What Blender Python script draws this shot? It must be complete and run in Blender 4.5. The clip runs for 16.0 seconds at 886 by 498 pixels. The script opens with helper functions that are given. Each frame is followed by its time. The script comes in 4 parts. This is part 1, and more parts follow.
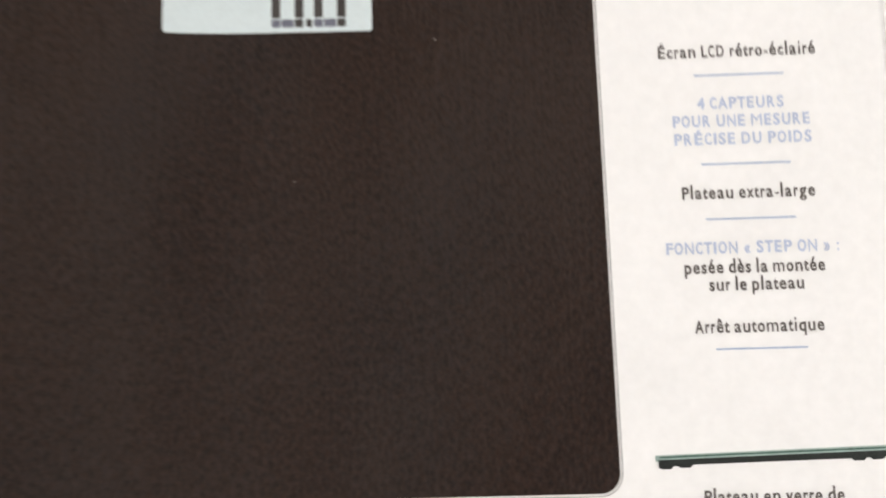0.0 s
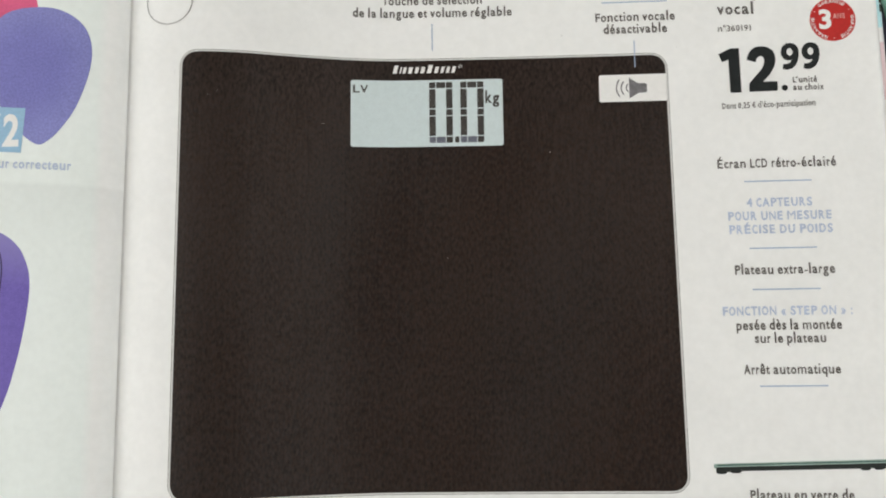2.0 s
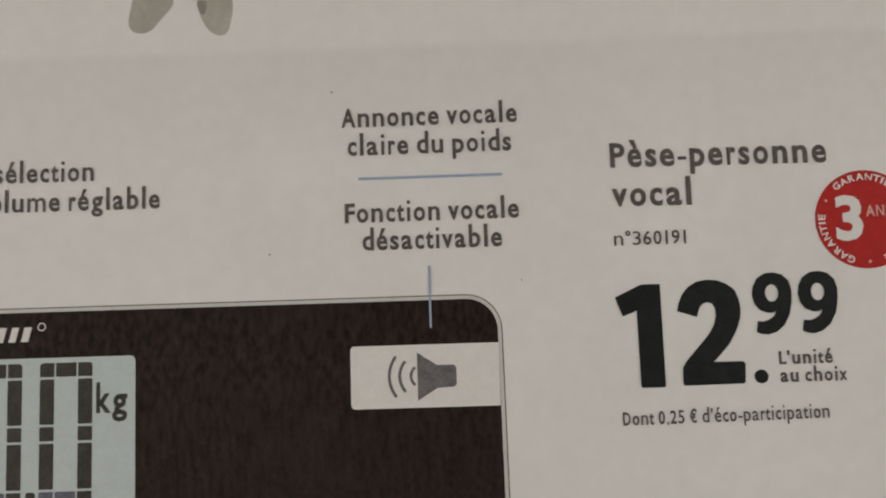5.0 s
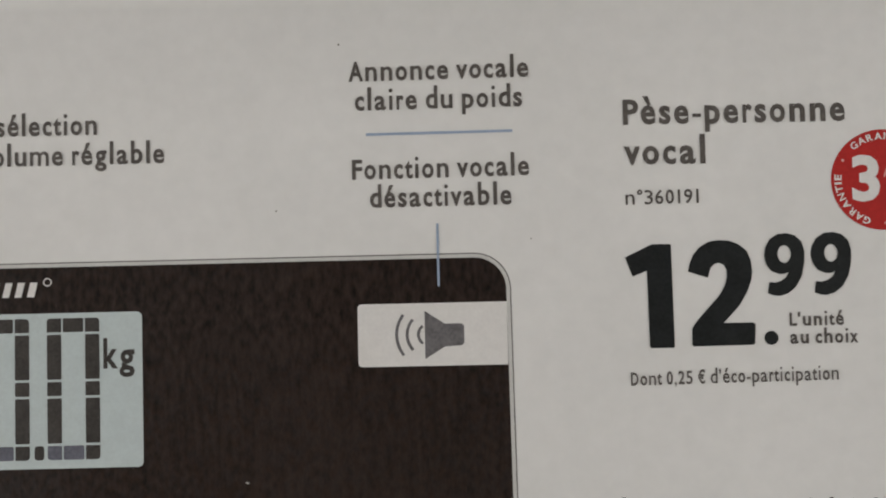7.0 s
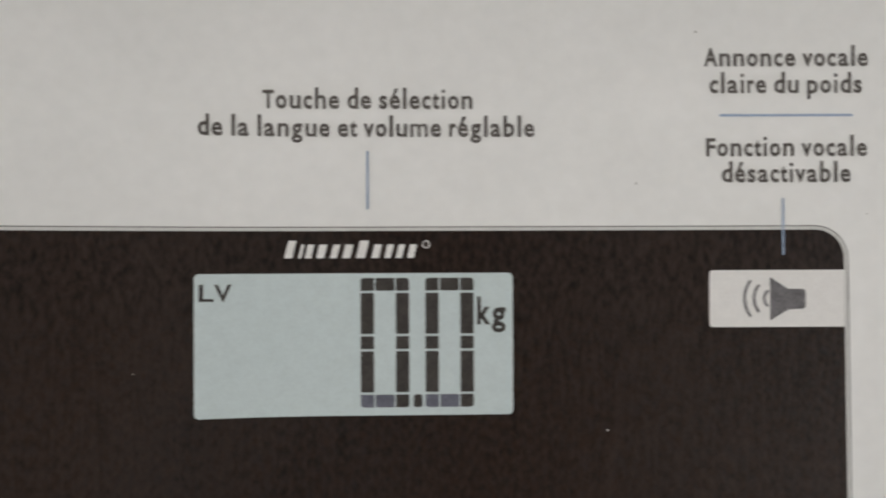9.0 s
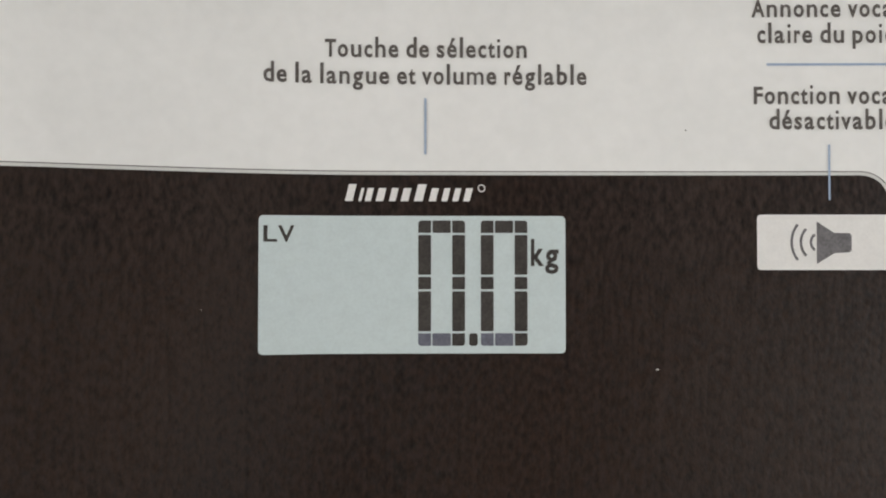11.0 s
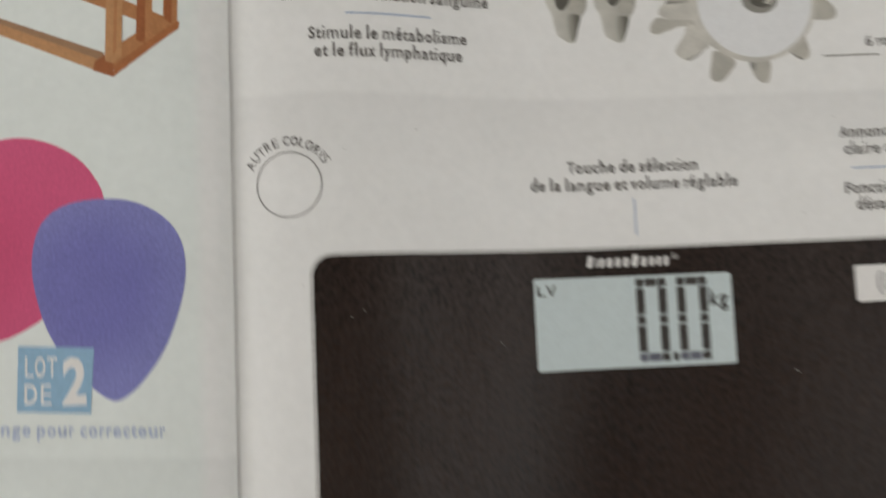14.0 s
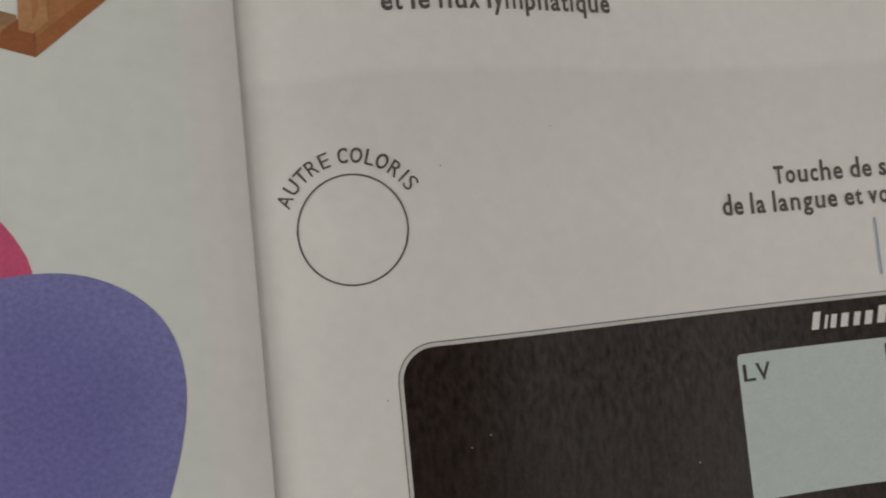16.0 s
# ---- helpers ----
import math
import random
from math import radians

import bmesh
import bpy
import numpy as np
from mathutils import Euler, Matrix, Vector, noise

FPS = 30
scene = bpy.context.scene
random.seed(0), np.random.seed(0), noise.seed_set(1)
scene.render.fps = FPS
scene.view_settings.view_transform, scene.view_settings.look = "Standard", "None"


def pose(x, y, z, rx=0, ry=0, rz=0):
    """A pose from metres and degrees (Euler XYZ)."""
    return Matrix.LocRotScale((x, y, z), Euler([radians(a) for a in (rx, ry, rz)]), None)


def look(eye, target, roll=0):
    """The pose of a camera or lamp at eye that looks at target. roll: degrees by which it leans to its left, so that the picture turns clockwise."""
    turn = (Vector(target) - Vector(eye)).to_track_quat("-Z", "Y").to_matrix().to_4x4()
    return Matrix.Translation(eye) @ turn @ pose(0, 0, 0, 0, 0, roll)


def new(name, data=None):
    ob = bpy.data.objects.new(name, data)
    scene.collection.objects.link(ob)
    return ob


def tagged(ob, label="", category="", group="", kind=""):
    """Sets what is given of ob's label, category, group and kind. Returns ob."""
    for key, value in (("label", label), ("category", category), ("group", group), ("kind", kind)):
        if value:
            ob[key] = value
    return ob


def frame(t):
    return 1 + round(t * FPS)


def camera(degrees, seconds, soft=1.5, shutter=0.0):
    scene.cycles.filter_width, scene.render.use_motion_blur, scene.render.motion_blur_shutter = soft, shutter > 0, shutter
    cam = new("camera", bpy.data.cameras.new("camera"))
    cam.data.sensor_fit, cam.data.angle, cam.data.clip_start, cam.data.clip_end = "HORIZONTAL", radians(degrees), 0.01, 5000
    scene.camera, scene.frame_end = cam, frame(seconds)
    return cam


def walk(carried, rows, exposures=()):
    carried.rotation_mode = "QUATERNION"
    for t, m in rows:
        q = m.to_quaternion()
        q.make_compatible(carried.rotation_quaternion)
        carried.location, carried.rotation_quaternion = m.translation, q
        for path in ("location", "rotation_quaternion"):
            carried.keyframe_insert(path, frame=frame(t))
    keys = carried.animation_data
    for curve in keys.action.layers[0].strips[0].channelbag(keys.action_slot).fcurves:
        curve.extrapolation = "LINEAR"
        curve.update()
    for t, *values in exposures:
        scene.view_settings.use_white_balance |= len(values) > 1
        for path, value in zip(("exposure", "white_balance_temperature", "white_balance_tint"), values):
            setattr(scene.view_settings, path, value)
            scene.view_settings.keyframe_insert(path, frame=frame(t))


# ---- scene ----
import functools

LENS = 54.44
cam = camera(LENS, 16.0, soft=1.95, shutter=0.35)
PATH = [
    (0, 0.11518, -0.08016, 0.15046, 7.255, 0.880, -1.487),
    (0.5, 0.09721, -0.07624, 0.19411, 8.171, 1.875, -1.314),
    (1, 0.08664, -0.07358, 0.21690, 7.387, 1.895, -1.087),
    (1.5, 0.09218, -0.07194, 0.21449, 7.284, 1.008, -1.129),
    (2, 0.09557, -0.07311, 0.21022, 7.484, 2.901, -0.643),
    (2.5, 0.10472, -0.06725, 0.20439, 7.004, 3.525, -0.560),
    (3, 0.11671, -0.04024, 0.18471, 6.041, 3.006, -1.161),
    (3.5, 0.12683, -0.01716, 0.15070, 7.201, 2.197, -1.420),
    (4, 0.13529, -0.00815, 0.12248, 9.435, 2.447, -1.569),
    (4.5, 0.13783, -0.00364, 0.10259, 8.808, 1.951, -1.675),
    (5, 0.13795, 0.00139, 0.09319, 5.578, 0.805, -1.789),
    (5.2, 0.13682, 0.00201, 0.09030, 5.047, 0.892, -1.667),
    (7.5, 0.13767, 0.00303, 0.09398, 1.560, 1.097, -1.337),
    (8, 0.12517, 0.00253, 0.09938, 1.270, -0.818, -1.263),
    (8.5, 0.10818, 0.00342, 0.10266, -0.666, -0.817, -0.664),
    (9, 0.09052, 0.00223, 0.10155, 0.413, -0.831, -0.218),
    (9.2, 0.08571, 0.00105, 0.10068, 0.894, -0.706, -0.119),
    (11.5, 0.08498, -0.00744, 0.10974, 1.485, 0.609, 0.026),
    (12, 0.08077, -0.01283, 0.12632, 3.113, 1.064, -0.175),
    (12.5, 0.08276, -0.03968, 0.17305, 6.332, 0.904, -0.662),
    (13, 0.07198, -0.06234, 0.20862, 6.145, 0.731, -1.307),
    (13.3, 0.06517, -0.05787, 0.21091, 5.887, 0.198, -1.470),
    (13.5, 0.06482, -0.05356, 0.20464, 6.952, 0.474, -1.522),
    (14, 0.03925, -0.00950, 0.16111, 5.642, -1.514, -2.542),
    (14.5, 0.02365, 0.00443, 0.11853, 7.489, -1.043, -4.311),
    (15, 0.01803, 0.00937, 0.10107, 5.696, -2.811, -5.203),
    (15.5, 0.01669, 0.01053, 0.09738, 3.631, -3.278, -5.307),
    (16, 0.01765, 0.01005, 0.09824, 3.957, -4.794, -5.688),
]
# seconds, stops
EXPOSURES = [
    (0.0, 0.55, 6850, 14), (0.5, 0.55, 6550, 10), (1.0, 0.31, 6550, 9), (1.5, 0.22, 6650, 8), (2.0, 0.18, 6700, 8), (2.5, 0.16, 6750, 8), (3.0, 0.15, 6950, 9),
    (3.5, -0.18, 7250, 12), (4.0, -0.45, 7400, 12), (4.5, -0.55, 7350, 12), (5.0, -0.65, 7200, 12), (7.5, -0.50, 6850, 11), (8.5, -0.35, 6850, 10),
    (9.0, -0.30, 6750, 11), (11.5, 0.0, 6750, 10), (12.0, 0.12, 6750, 9), (12.5, 0.30, 6650, 8), (13.0, 0.22, 6550, 7), (13.5, -0.02, 6600, 8),
    (14.0, -0.36, 6850, 10), (14.5, -0.74, 7250, 12), (15.0, -0.92, 7150, 12), (16.0, -0.80, 7100, 11),
]
walk(cam, [(t, pose(x, y, z, rx, ry, rz)) for t, x, y, z, rx, ry, rz in PATH], EXPOSURES)

# ---- world and light ----
TABLE_Z = -0.0125
FLOOR_Z = TABLE_Z - 0.75
world = bpy.data.worlds.new("daylight")
scene.world = world
world.use_nodes = True
wn, wl = world.node_tree.nodes, world.node_tree.links
sky = wn.new("ShaderNodeTexSky")
sky.sky_type, sky.sun_disc, sky.sun_elevation, sky.sun_rotation = "NISHITA", False, radians(38), radians(250)
wn["Background"].inputs[1].default_value = 0.12
wl.new(sky.outputs[0], wn["Background"].inputs[0])


def fill_lamp(name, m, wide, high, watts, colour):
    data = bpy.data.lights.new(name, "AREA")
    data.shape, data.size, data.size_y, data.energy, data.color = "RECTANGLE", wide, high, watts, colour
    new(name, data).matrix_world = m
    return data


# An added, unseen room that bounces light: x from WEST to EAST, y from SOUTH to NORTH; one wide window to the west, one
# to the east.
WEST, EAST, SOUTH, NORTH, CEIL_Z = -1.05, 1.25, -2.0, 2.0, FLOOR_Z + 2.5
WIN_W = (-1.1, 1.1, FLOOR_Z + 1.1, FLOOR_Z + 2.4)
WIN_E = (-1.1, 1.1, FLOOR_Z + 1.1, FLOOR_Z + 2.4)
# Added soft area lamps for even light on the page; neither source is seen.
fill_lamp("west_area_fill", look((WEST - 0.02, 0.0, FLOOR_Z + 1.75), (0.1, 0.0, 0.0)), 2.1, 1.22, 12.8, (1.0, 1.0, 0.985))
fill_lamp("east_area_fill", look((EAST + 0.02, 0.0, FLOOR_Z + 1.75), (0.1, 0.0, 0.0)), 2.1, 1.22, 11.2, (1.0, 1.0, 0.985))


# ---- materials ----
def material(name, colour, rough=0.5, metal=0.0, coat=0.0):
    mat = bpy.data.materials.new(name)
    mat.use_nodes = True
    b = mat.node_tree.nodes["Principled BSDF"]
    b.inputs["Base Color"].default_value = (*colour, 1)
    b.inputs["Roughness"].default_value = rough
    b.inputs["Metallic"].default_value = metal
    b.inputs["Coat Weight"].default_value = coat
    b.inputs["Coat Roughness"].default_value = 0.3
    return mat


def grain(mat, scales, amounts, dark, light, bump=0.0, bump_scale=0, stretch=(1, 1, 1)):
    """Two noises, coarse and fine, between a dark and a light tone; and a fine relief."""
    nt = mat.node_tree
    n, l, b = nt.nodes, nt.links, nt.nodes["Principled BSDF"]
    co = n.new("ShaderNodeTexCoord")
    mp = n.new("ShaderNodeMapping")
    mp.inputs["Scale"].default_value = stretch
    l.new(co.outputs["Object"], mp.inputs["Vector"])
    total = None
    for s, a in zip(scales, amounts):
        t = n.new("ShaderNodeTexNoise")
        t.inputs["Scale"].default_value, t.inputs["Detail"].default_value = s, 3
        l.new(mp.outputs[0], t.inputs["Vector"])
        m = n.new("ShaderNodeMath")
        m.operation = "MULTIPLY_ADD"
        l.new(t.outputs["Fac"], m.inputs[0])
        m.inputs[1].default_value = a
        if total is None:
            m.inputs[2].default_value = 0.5 - 0.5 * sum(amounts)
        else:
            l.new(total, m.inputs[2])
        total = m.outputs[0]
    mix = n.new("ShaderNodeMix")
    mix.data_type = "RGBA"
    mix.inputs[6].default_value, mix.inputs[7].default_value = (*dark, 1), (*light, 1)
    l.new(total, mix.inputs[0])
    l.new(mix.outputs[2], b.inputs["Base Color"])
    if bump:
        t = n.new("ShaderNodeTexNoise")
        t.inputs["Scale"].default_value, t.inputs["Detail"].default_value = bump_scale, 2
        l.new(mp.outputs[0], t.inputs["Vector"])
        bp = n.new("ShaderNodeBump")
        bp.inputs["Strength"].default_value, bp.inputs["Distance"].default_value = bump, 0.0001
        l.new(t.outputs["Fac"], bp.inputs["Height"])
        l.new(bp.outputs[0], b.inputs["Normal"])
    return mix


def ink(name, colour, spread=0.25, rough=0.42, coat=0.0, scales=(700, 2600), amounts=(1.3, 1.6), relief=0.06, relief_scale=2600, stretch=(1, 1, 1)):
    """Printer's ink on coated paper, with the uneven tone of a halftone."""
    mat = material(name, colour, rough, coat=coat)
    mat.node_tree.nodes["Principled BSDF"].inputs["Specular IOR Level"].default_value = 0.22
    grain(mat, scales, amounts, [c * (1 - spread) for c in colour], [c * (1 + spread) for c in colour], relief, relief_scale, stretch)
    return mat


def paper(name, bands, tint=None):
    """White coated paper; bands: heights on the page from which a pale grey tint fades downwards."""
    mat = material(name, (0.8, 0.8, 0.78), 0.45)
    mix = grain(mat, (50, 520), (1.1, 1.1), (0.755, 0.758, 0.742), (0.835, 0.835, 0.82), 0.10, 1100)
    nt = mat.node_tree
    n, l, b = nt.nodes, nt.links, nt.nodes["Principled BSDF"]
    co = n.new("ShaderNodeTexCoord")
    sep = n.new("ShaderNodeSeparateXYZ")
    l.new(co.outputs["Object"], sep.inputs[0])
    last = mix.outputs[2]
    for y, slope, amount in bands:
        tilt = n.new("ShaderNodeMath")
        tilt.operation = "MULTIPLY_ADD"
        l.new(sep.outputs["X"], tilt.inputs[0])
        tilt.inputs[1].default_value = slope
        l.new(sep.outputs["Y"], tilt.inputs[2])
        mr = n.new("ShaderNodeMapRange")
        mr.inputs["From Min"].default_value, mr.inputs["From Max"].default_value = y - 0.016, y + 0.0002
        l.new(tilt.outputs[0], mr.inputs["Value"])
        ramp = n.new("ShaderNodeValToRGB")
        e = ramp.color_ramp.elements
        e[0].position, e[0].color = 0.0, (1, 1, 1, 1)
        e[1].position, e[1].color = 0.93, (amount, amount, amount, 1)
        k = e.new(1.0)
        k.color = (1, 1, 1, 1)
        l.new(mr.outputs[0], ramp.inputs[0])
        mul = n.new("ShaderNodeMix")
        mul.data_type, mul.blend_type = "RGBA", "MULTIPLY"
        mul.inputs[0].default_value = 1.0
        l.new(last, mul.inputs[6])
        l.new(ramp.outputs[0], mul.inputs[7])
        last = mul.outputs[2]
    if tint:
        # A faint green tint that stops short of the fold.
        edge, colour = tint
        mr = n.new("ShaderNodeMapRange")
        mr.inputs["From Min"].default_value, mr.inputs["From Max"].default_value = edge + 0.0012, edge - 0.0012
        l.new(sep.outputs["X"], mr.inputs["Value"])
        mul = n.new("ShaderNodeMix")
        mul.data_type, mul.blend_type = "RGBA", "MULTIPLY"
        mul.inputs[7].default_value = (*colour, 1)
        l.new(mr.outputs[0], mul.inputs[0])
        l.new(last, mul.inputs[6])
        last = mul.outputs[2]
    l.new(last, b.inputs["Base Color"])
    return mat


M_PAPER_R = paper("coated_paper_right", [(0.0360, 0.0, 0.93)])
M_PAPER_L = paper("coated_paper_left", [(-0.0290, 0.06, 0.93)], (0.0006, (0.945, 1.0, 0.985)))
M_PAPER = paper("coated_paper", [])


def plate_ink():
    """Black ink laid over a coarse sheet: brown and blue-black specks, drifts of tone, and an uneven sheen."""
    mat = material("printed_black", (0.016, 0.010, 0.008), 0.38)
    n, l = mat.node_tree.nodes, mat.node_tree.links
    b = n["Principled BSDF"]
    b.inputs["Specular IOR Level"].default_value = 0.36
    grain(mat, (30, 1500, 3200), (0.8, 1.9, 1.2), (0.0090, 0.0066, 0.0066), (0.0310, 0.0180, 0.0128), 0.45, 1500, (1, 0.55, 1))
    co, mp = n.new("ShaderNodeTexCoord"), n.new("ShaderNodeMapping")
    mp.inputs["Scale"].default_value = (1, 0.5, 1)
    l.new(co.outputs["Object"], mp.inputs["Vector"])
    noises = []
    for scale, detail in ((1500, 4), (24, 2)):
        t = n.new("ShaderNodeTexNoise")
        t.inputs["Scale"].default_value, t.inputs["Detail"].default_value = scale, detail
        l.new(mp.outputs[0], t.inputs["Vector"])
        noises.append(t)
    total = n.new("ShaderNodeMath")
    total.operation = "ADD"
    l.new(noises[0].outputs["Fac"], total.inputs[0])
    l.new(noises[1].outputs["Fac"], total.inputs[1])
    sheen = n.new("ShaderNodeMapRange")
    sheen.inputs["From Min"].default_value, sheen.inputs["From Max"].default_value = 0.75, 1.25
    sheen.inputs["To Min"].default_value, sheen.inputs["To Max"].default_value = 0.13, 0.38
    l.new(total.outputs[0], sheen.inputs["Value"])
    l.new(sheen.outputs[0], b.inputs["Specular IOR Level"])
    return mat


M_BLACK = plate_ink()
M_RIM = ink("printed_pale_rim", (0.62, 0.62, 0.60), 0.06)
M_LINE = ink("printed_thin_line", (0.15, 0.142, 0.135), 0.3)
M_LCD = ink("printed_display_grey_green", (0.56, 0.64, 0.645), 0.05)
M_SEG = ink("printed_segment_brown_black", (0.055, 0.050, 0.046), 0.35)
M_SEG_BLUE = ink("printed_segment_slate", (0.14, 0.145, 0.18), 0.25)
M_TEXT = ink("printed_grey_text", (0.115, 0.104, 0.096), 0.3)
M_PRICE = ink("printed_price_black", (0.013, 0.0155, 0.016), 0.4)
M_BLUE = ink("printed_pale_blue", (0.45, 0.52, 0.66), 0.1)
M_RULE = ink("printed_blue_rule", (0.34, 0.43, 0.57), 0.1)
M_WHITE = ink("unprinted_white", (0.78, 0.77, 0.75), 0.04)
M_SPK = ink("printed_symbol_grey", (0.16, 0.155, 0.16), 0.3)
M_RED_L = ink("printed_pale_red", (0.72, 0.42, 0.39), 0.1)
M_RED = ink("printed_red", (0.46, 0.023, 0.020), 0.12)
M_PURPLE = ink("printed_violet", (0.180, 0.178, 0.455), 0.15, scales=(60, 1900), amounts=(1.2, 2.2))
M_PINK = ink("printed_pink", (0.60, 0.080, 0.185), 0.11, scales=(45, 1900), amounts=(1.4, 1.6))
M_LOT = ink("printed_sky_blue", (0.28, 0.46, 0.62), 0.1)
M_BRUSH = ink("printed_brush_violet", (0.150, 0.108, 0.40), 0.14)
M_BRUSH_D = ink("printed_brush_dark_violet", (0.030, 0.018, 0.070), 0.25)
M_BRISTLE = ink("printed_bristle_black", (0.017, 0.018, 0.012), 0.6)
M_STREAK = ink("printed_bristle_grey", (0.13, 0.13, 0.12), 0.3)
M_WOOD = ink("printed_wood", (0.44, 0.20, 0.085), 0.15)
M_WOOD_R = ink("printed_red_wood", (0.33, 0.115, 0.045), 0.15)
M_WOOD_E = ink("printed_orange_wood", (0.38, 0.145, 0.058), 0.15)
M_WOOD_S = ink("printed_dull_wood", (0.34, 0.20, 0.115), 0.12)
M_GREY_X = ink("printed_dark_grey", (0.11, 0.105, 0.09), 0.2)
M_WOOD_L = ink("printed_pale_wood", (0.50, 0.26, 0.12), 0.15)
M_GREY = ink("printed_pale_grey", (0.55, 0.535, 0.485), 0.14, scales=(250, 1800), amounts=(2.5, 1.0))
M_GREY_M = ink("printed_beige_grey", (0.45, 0.435, 0.385), 0.14, scales=(250, 1800), amounts=(2.0, 1.0))
M_GREY_D = ink("printed_mid_grey", (0.27, 0.262, 0.235), 0.15)
M_GREY_L = ink("printed_light_grey", (0.75, 0.76, 0.765), 0.04)
M_CYAN = ink("printed_cyan", (0.030, 0.44, 0.52), 0.15)
M_CYAN_FADE = ink("printed_cyan_fading_to_white", (0.030, 0.44, 0.52), 0.15)


def fade(mat, colour, y0, y1, axis="Y"):
    """Prints a fade along or across the page, from the material's own colour at y0 to another at y1."""
    n, l = mat.node_tree.nodes, mat.node_tree.links
    b = n["Principled BSDF"]
    own = b.inputs["Base Color"].links[0].from_socket
    co, sep, mr, mix = n.new("ShaderNodeTexCoord"), n.new("ShaderNodeSeparateXYZ"), n.new("ShaderNodeMapRange"), n.new("ShaderNodeMix")
    mix.data_type = "RGBA"
    mr.inputs["From Min"].default_value, mr.inputs["From Max"].default_value = y0, y1
    mix.inputs[7].default_value = (*colour, 1)
    l.new(co.outputs["Object"], sep.inputs[0])
    l.new(sep.outputs[axis], mr.inputs["Value"])
    l.new(mr.outputs[0], mix.inputs[0])
    l.new(own, mix.inputs[6])
    l.new(mix.outputs[2], b.inputs["Base Color"])


def round_fade(mat, colour, cx, cy, r0, r1):
    """Prints a round fade, from the material's own colour at the distance r0 from a point of the page to that colour times another at r1."""
    n, l = mat.node_tree.nodes, mat.node_tree.links
    b = n["Principled BSDF"]
    own = b.inputs["Base Color"].links[0].from_socket
    co, away, flat, mr, mix = n.new("ShaderNodeTexCoord"), n.new("ShaderNodeVectorMath"), n.new("ShaderNodeVectorMath"), n.new("ShaderNodeMapRange"), n.new("ShaderNodeMix")
    flat.operation, away.operation, mix.data_type, mix.blend_type = "MULTIPLY", "DISTANCE", "RGBA", "MULTIPLY"
    flat.inputs[1].default_value, away.inputs[1].default_value = (1, 1, 0), (cx, cy, 0)
    mr.interpolation_type = "SMOOTHSTEP"
    mr.inputs["From Min"].default_value, mr.inputs["From Max"].default_value = r0, r1
    mix.inputs[7].default_value = (*colour, 1)
    l.new(co.outputs["Object"], flat.inputs[0])
    l.new(flat.outputs[0], away.inputs[0])
    l.new(away.outputs["Value"], mr.inputs["Value"])
    l.new(mr.outputs[0], mix.inputs[0])
    l.new(own, mix.inputs[6])
    l.new(mix.outputs[2], b.inputs["Base Color"])


round_fade(M_PURPLE, (1.22, 1.27, 1.10), -0.0185, 0.0010, 0.006, 0.0185)
round_fade(M_PINK, (1.10, 1.30, 1.22), -0.0420, 0.0080, 0.006, 0.024)
fade(M_BRUSH, (0.26, 0.23, 0.50), -0.054, -0.038)
fade(M_CYAN_FADE, (0.50, 0.78, 0.82), -0.030, -0.062)
M_FINGER_1, M_FINGER_2 = (ink("printed_shaded_grey", (0.58, 0.57, 0.52), 0.12, scales=(250, 1800), amounts=(2.0, 1.0)) for _ in range(2))
M_SIDE_1, M_SIDE_2 = (ink("printed_dark_shaded_grey", (0.44, 0.43, 0.38), 0.12, scales=(250, 1800), amounts=(2.0, 1.0)) for _ in range(2))
for mat, x0, x1 in ((M_FINGER_1, 0.0677, 0.0752), (M_FINGER_2, 0.0777, 0.0852)):
    fade(mat, (0.36, 0.35, 0.31), x0, x1, "X")
for mat, x0, x1 in ((M_SIDE_1, 0.0710, 0.0734), (M_SIDE_2, 0.0811, 0.0834)):
    fade(mat, (0.135, 0.13, 0.11), x0, x1, "X")
M_CYAN_L = ink("printed_pale_cyan", (0.45, 0.72, 0.76), 0.08)
M_ROSE = ink("printed_pale_rose", (0.72, 0.56, 0.58), 0.06)
M_LEAF = ink("printed_dark_leaf_green", (0.030, 0.045, 0.026), 0.5)
M_TEAL = ink("printed_dark_teal", (0.012, 0.035, 0.045), 0.3)
M_CLOTH = material("navy_cloth", (0.016, 0.018, 0.036), 0.8)
grain(M_CLOTH, (60, 1400), (0.7, 1.2), (0.011, 0.012, 0.026), (0.024, 0.026, 0.048), 0.5, 1500, (1, 0.25, 1))
M_MINT = material("mint_band", (0.24, 0.50, 0.40), 0.7)
grain(M_MINT, (60, 1600), (0.5, 0.9), (0.19, 0.42, 0.33), (0.28, 0.56, 0.45), 0.3, 1500, (1, 0.3, 1))
M_WALL = material("white_wall_paint", (0.74, 0.72, 0.69), 0.9)
grain(M_WALL, (3, 90), (0.6, 0.5), (0.71, 0.69, 0.66), (0.77, 0.75, 0.72), 0.2, 120)
M_FLOOR = material("oak_floor", (0.32, 0.2, 0.11), 0.5)
grain(M_FLOOR, (6, 60), (0.8, 0.6), (0.24, 0.14, 0.075), (0.4, 0.27, 0.16), 0.2, 60, (1, 8, 1))
M_TABLE = material("table_wood", (0.2, 0.11, 0.06), 0.5)
grain(M_TABLE, (8, 80), (0.8, 0.6), (0.14, 0.075, 0.04), (0.26, 0.15, 0.08), 0.2, 60, (8, 1, 1))
M_FRAME = material("white_window_paint", (0.8, 0.8, 0.79), 0.4)
M_GLASS = material("window_glass", (1, 1, 1), 0.0)
M_GLASS.node_tree.nodes["Principled BSDF"].inputs["Transmission Weight"].default_value = 1.0


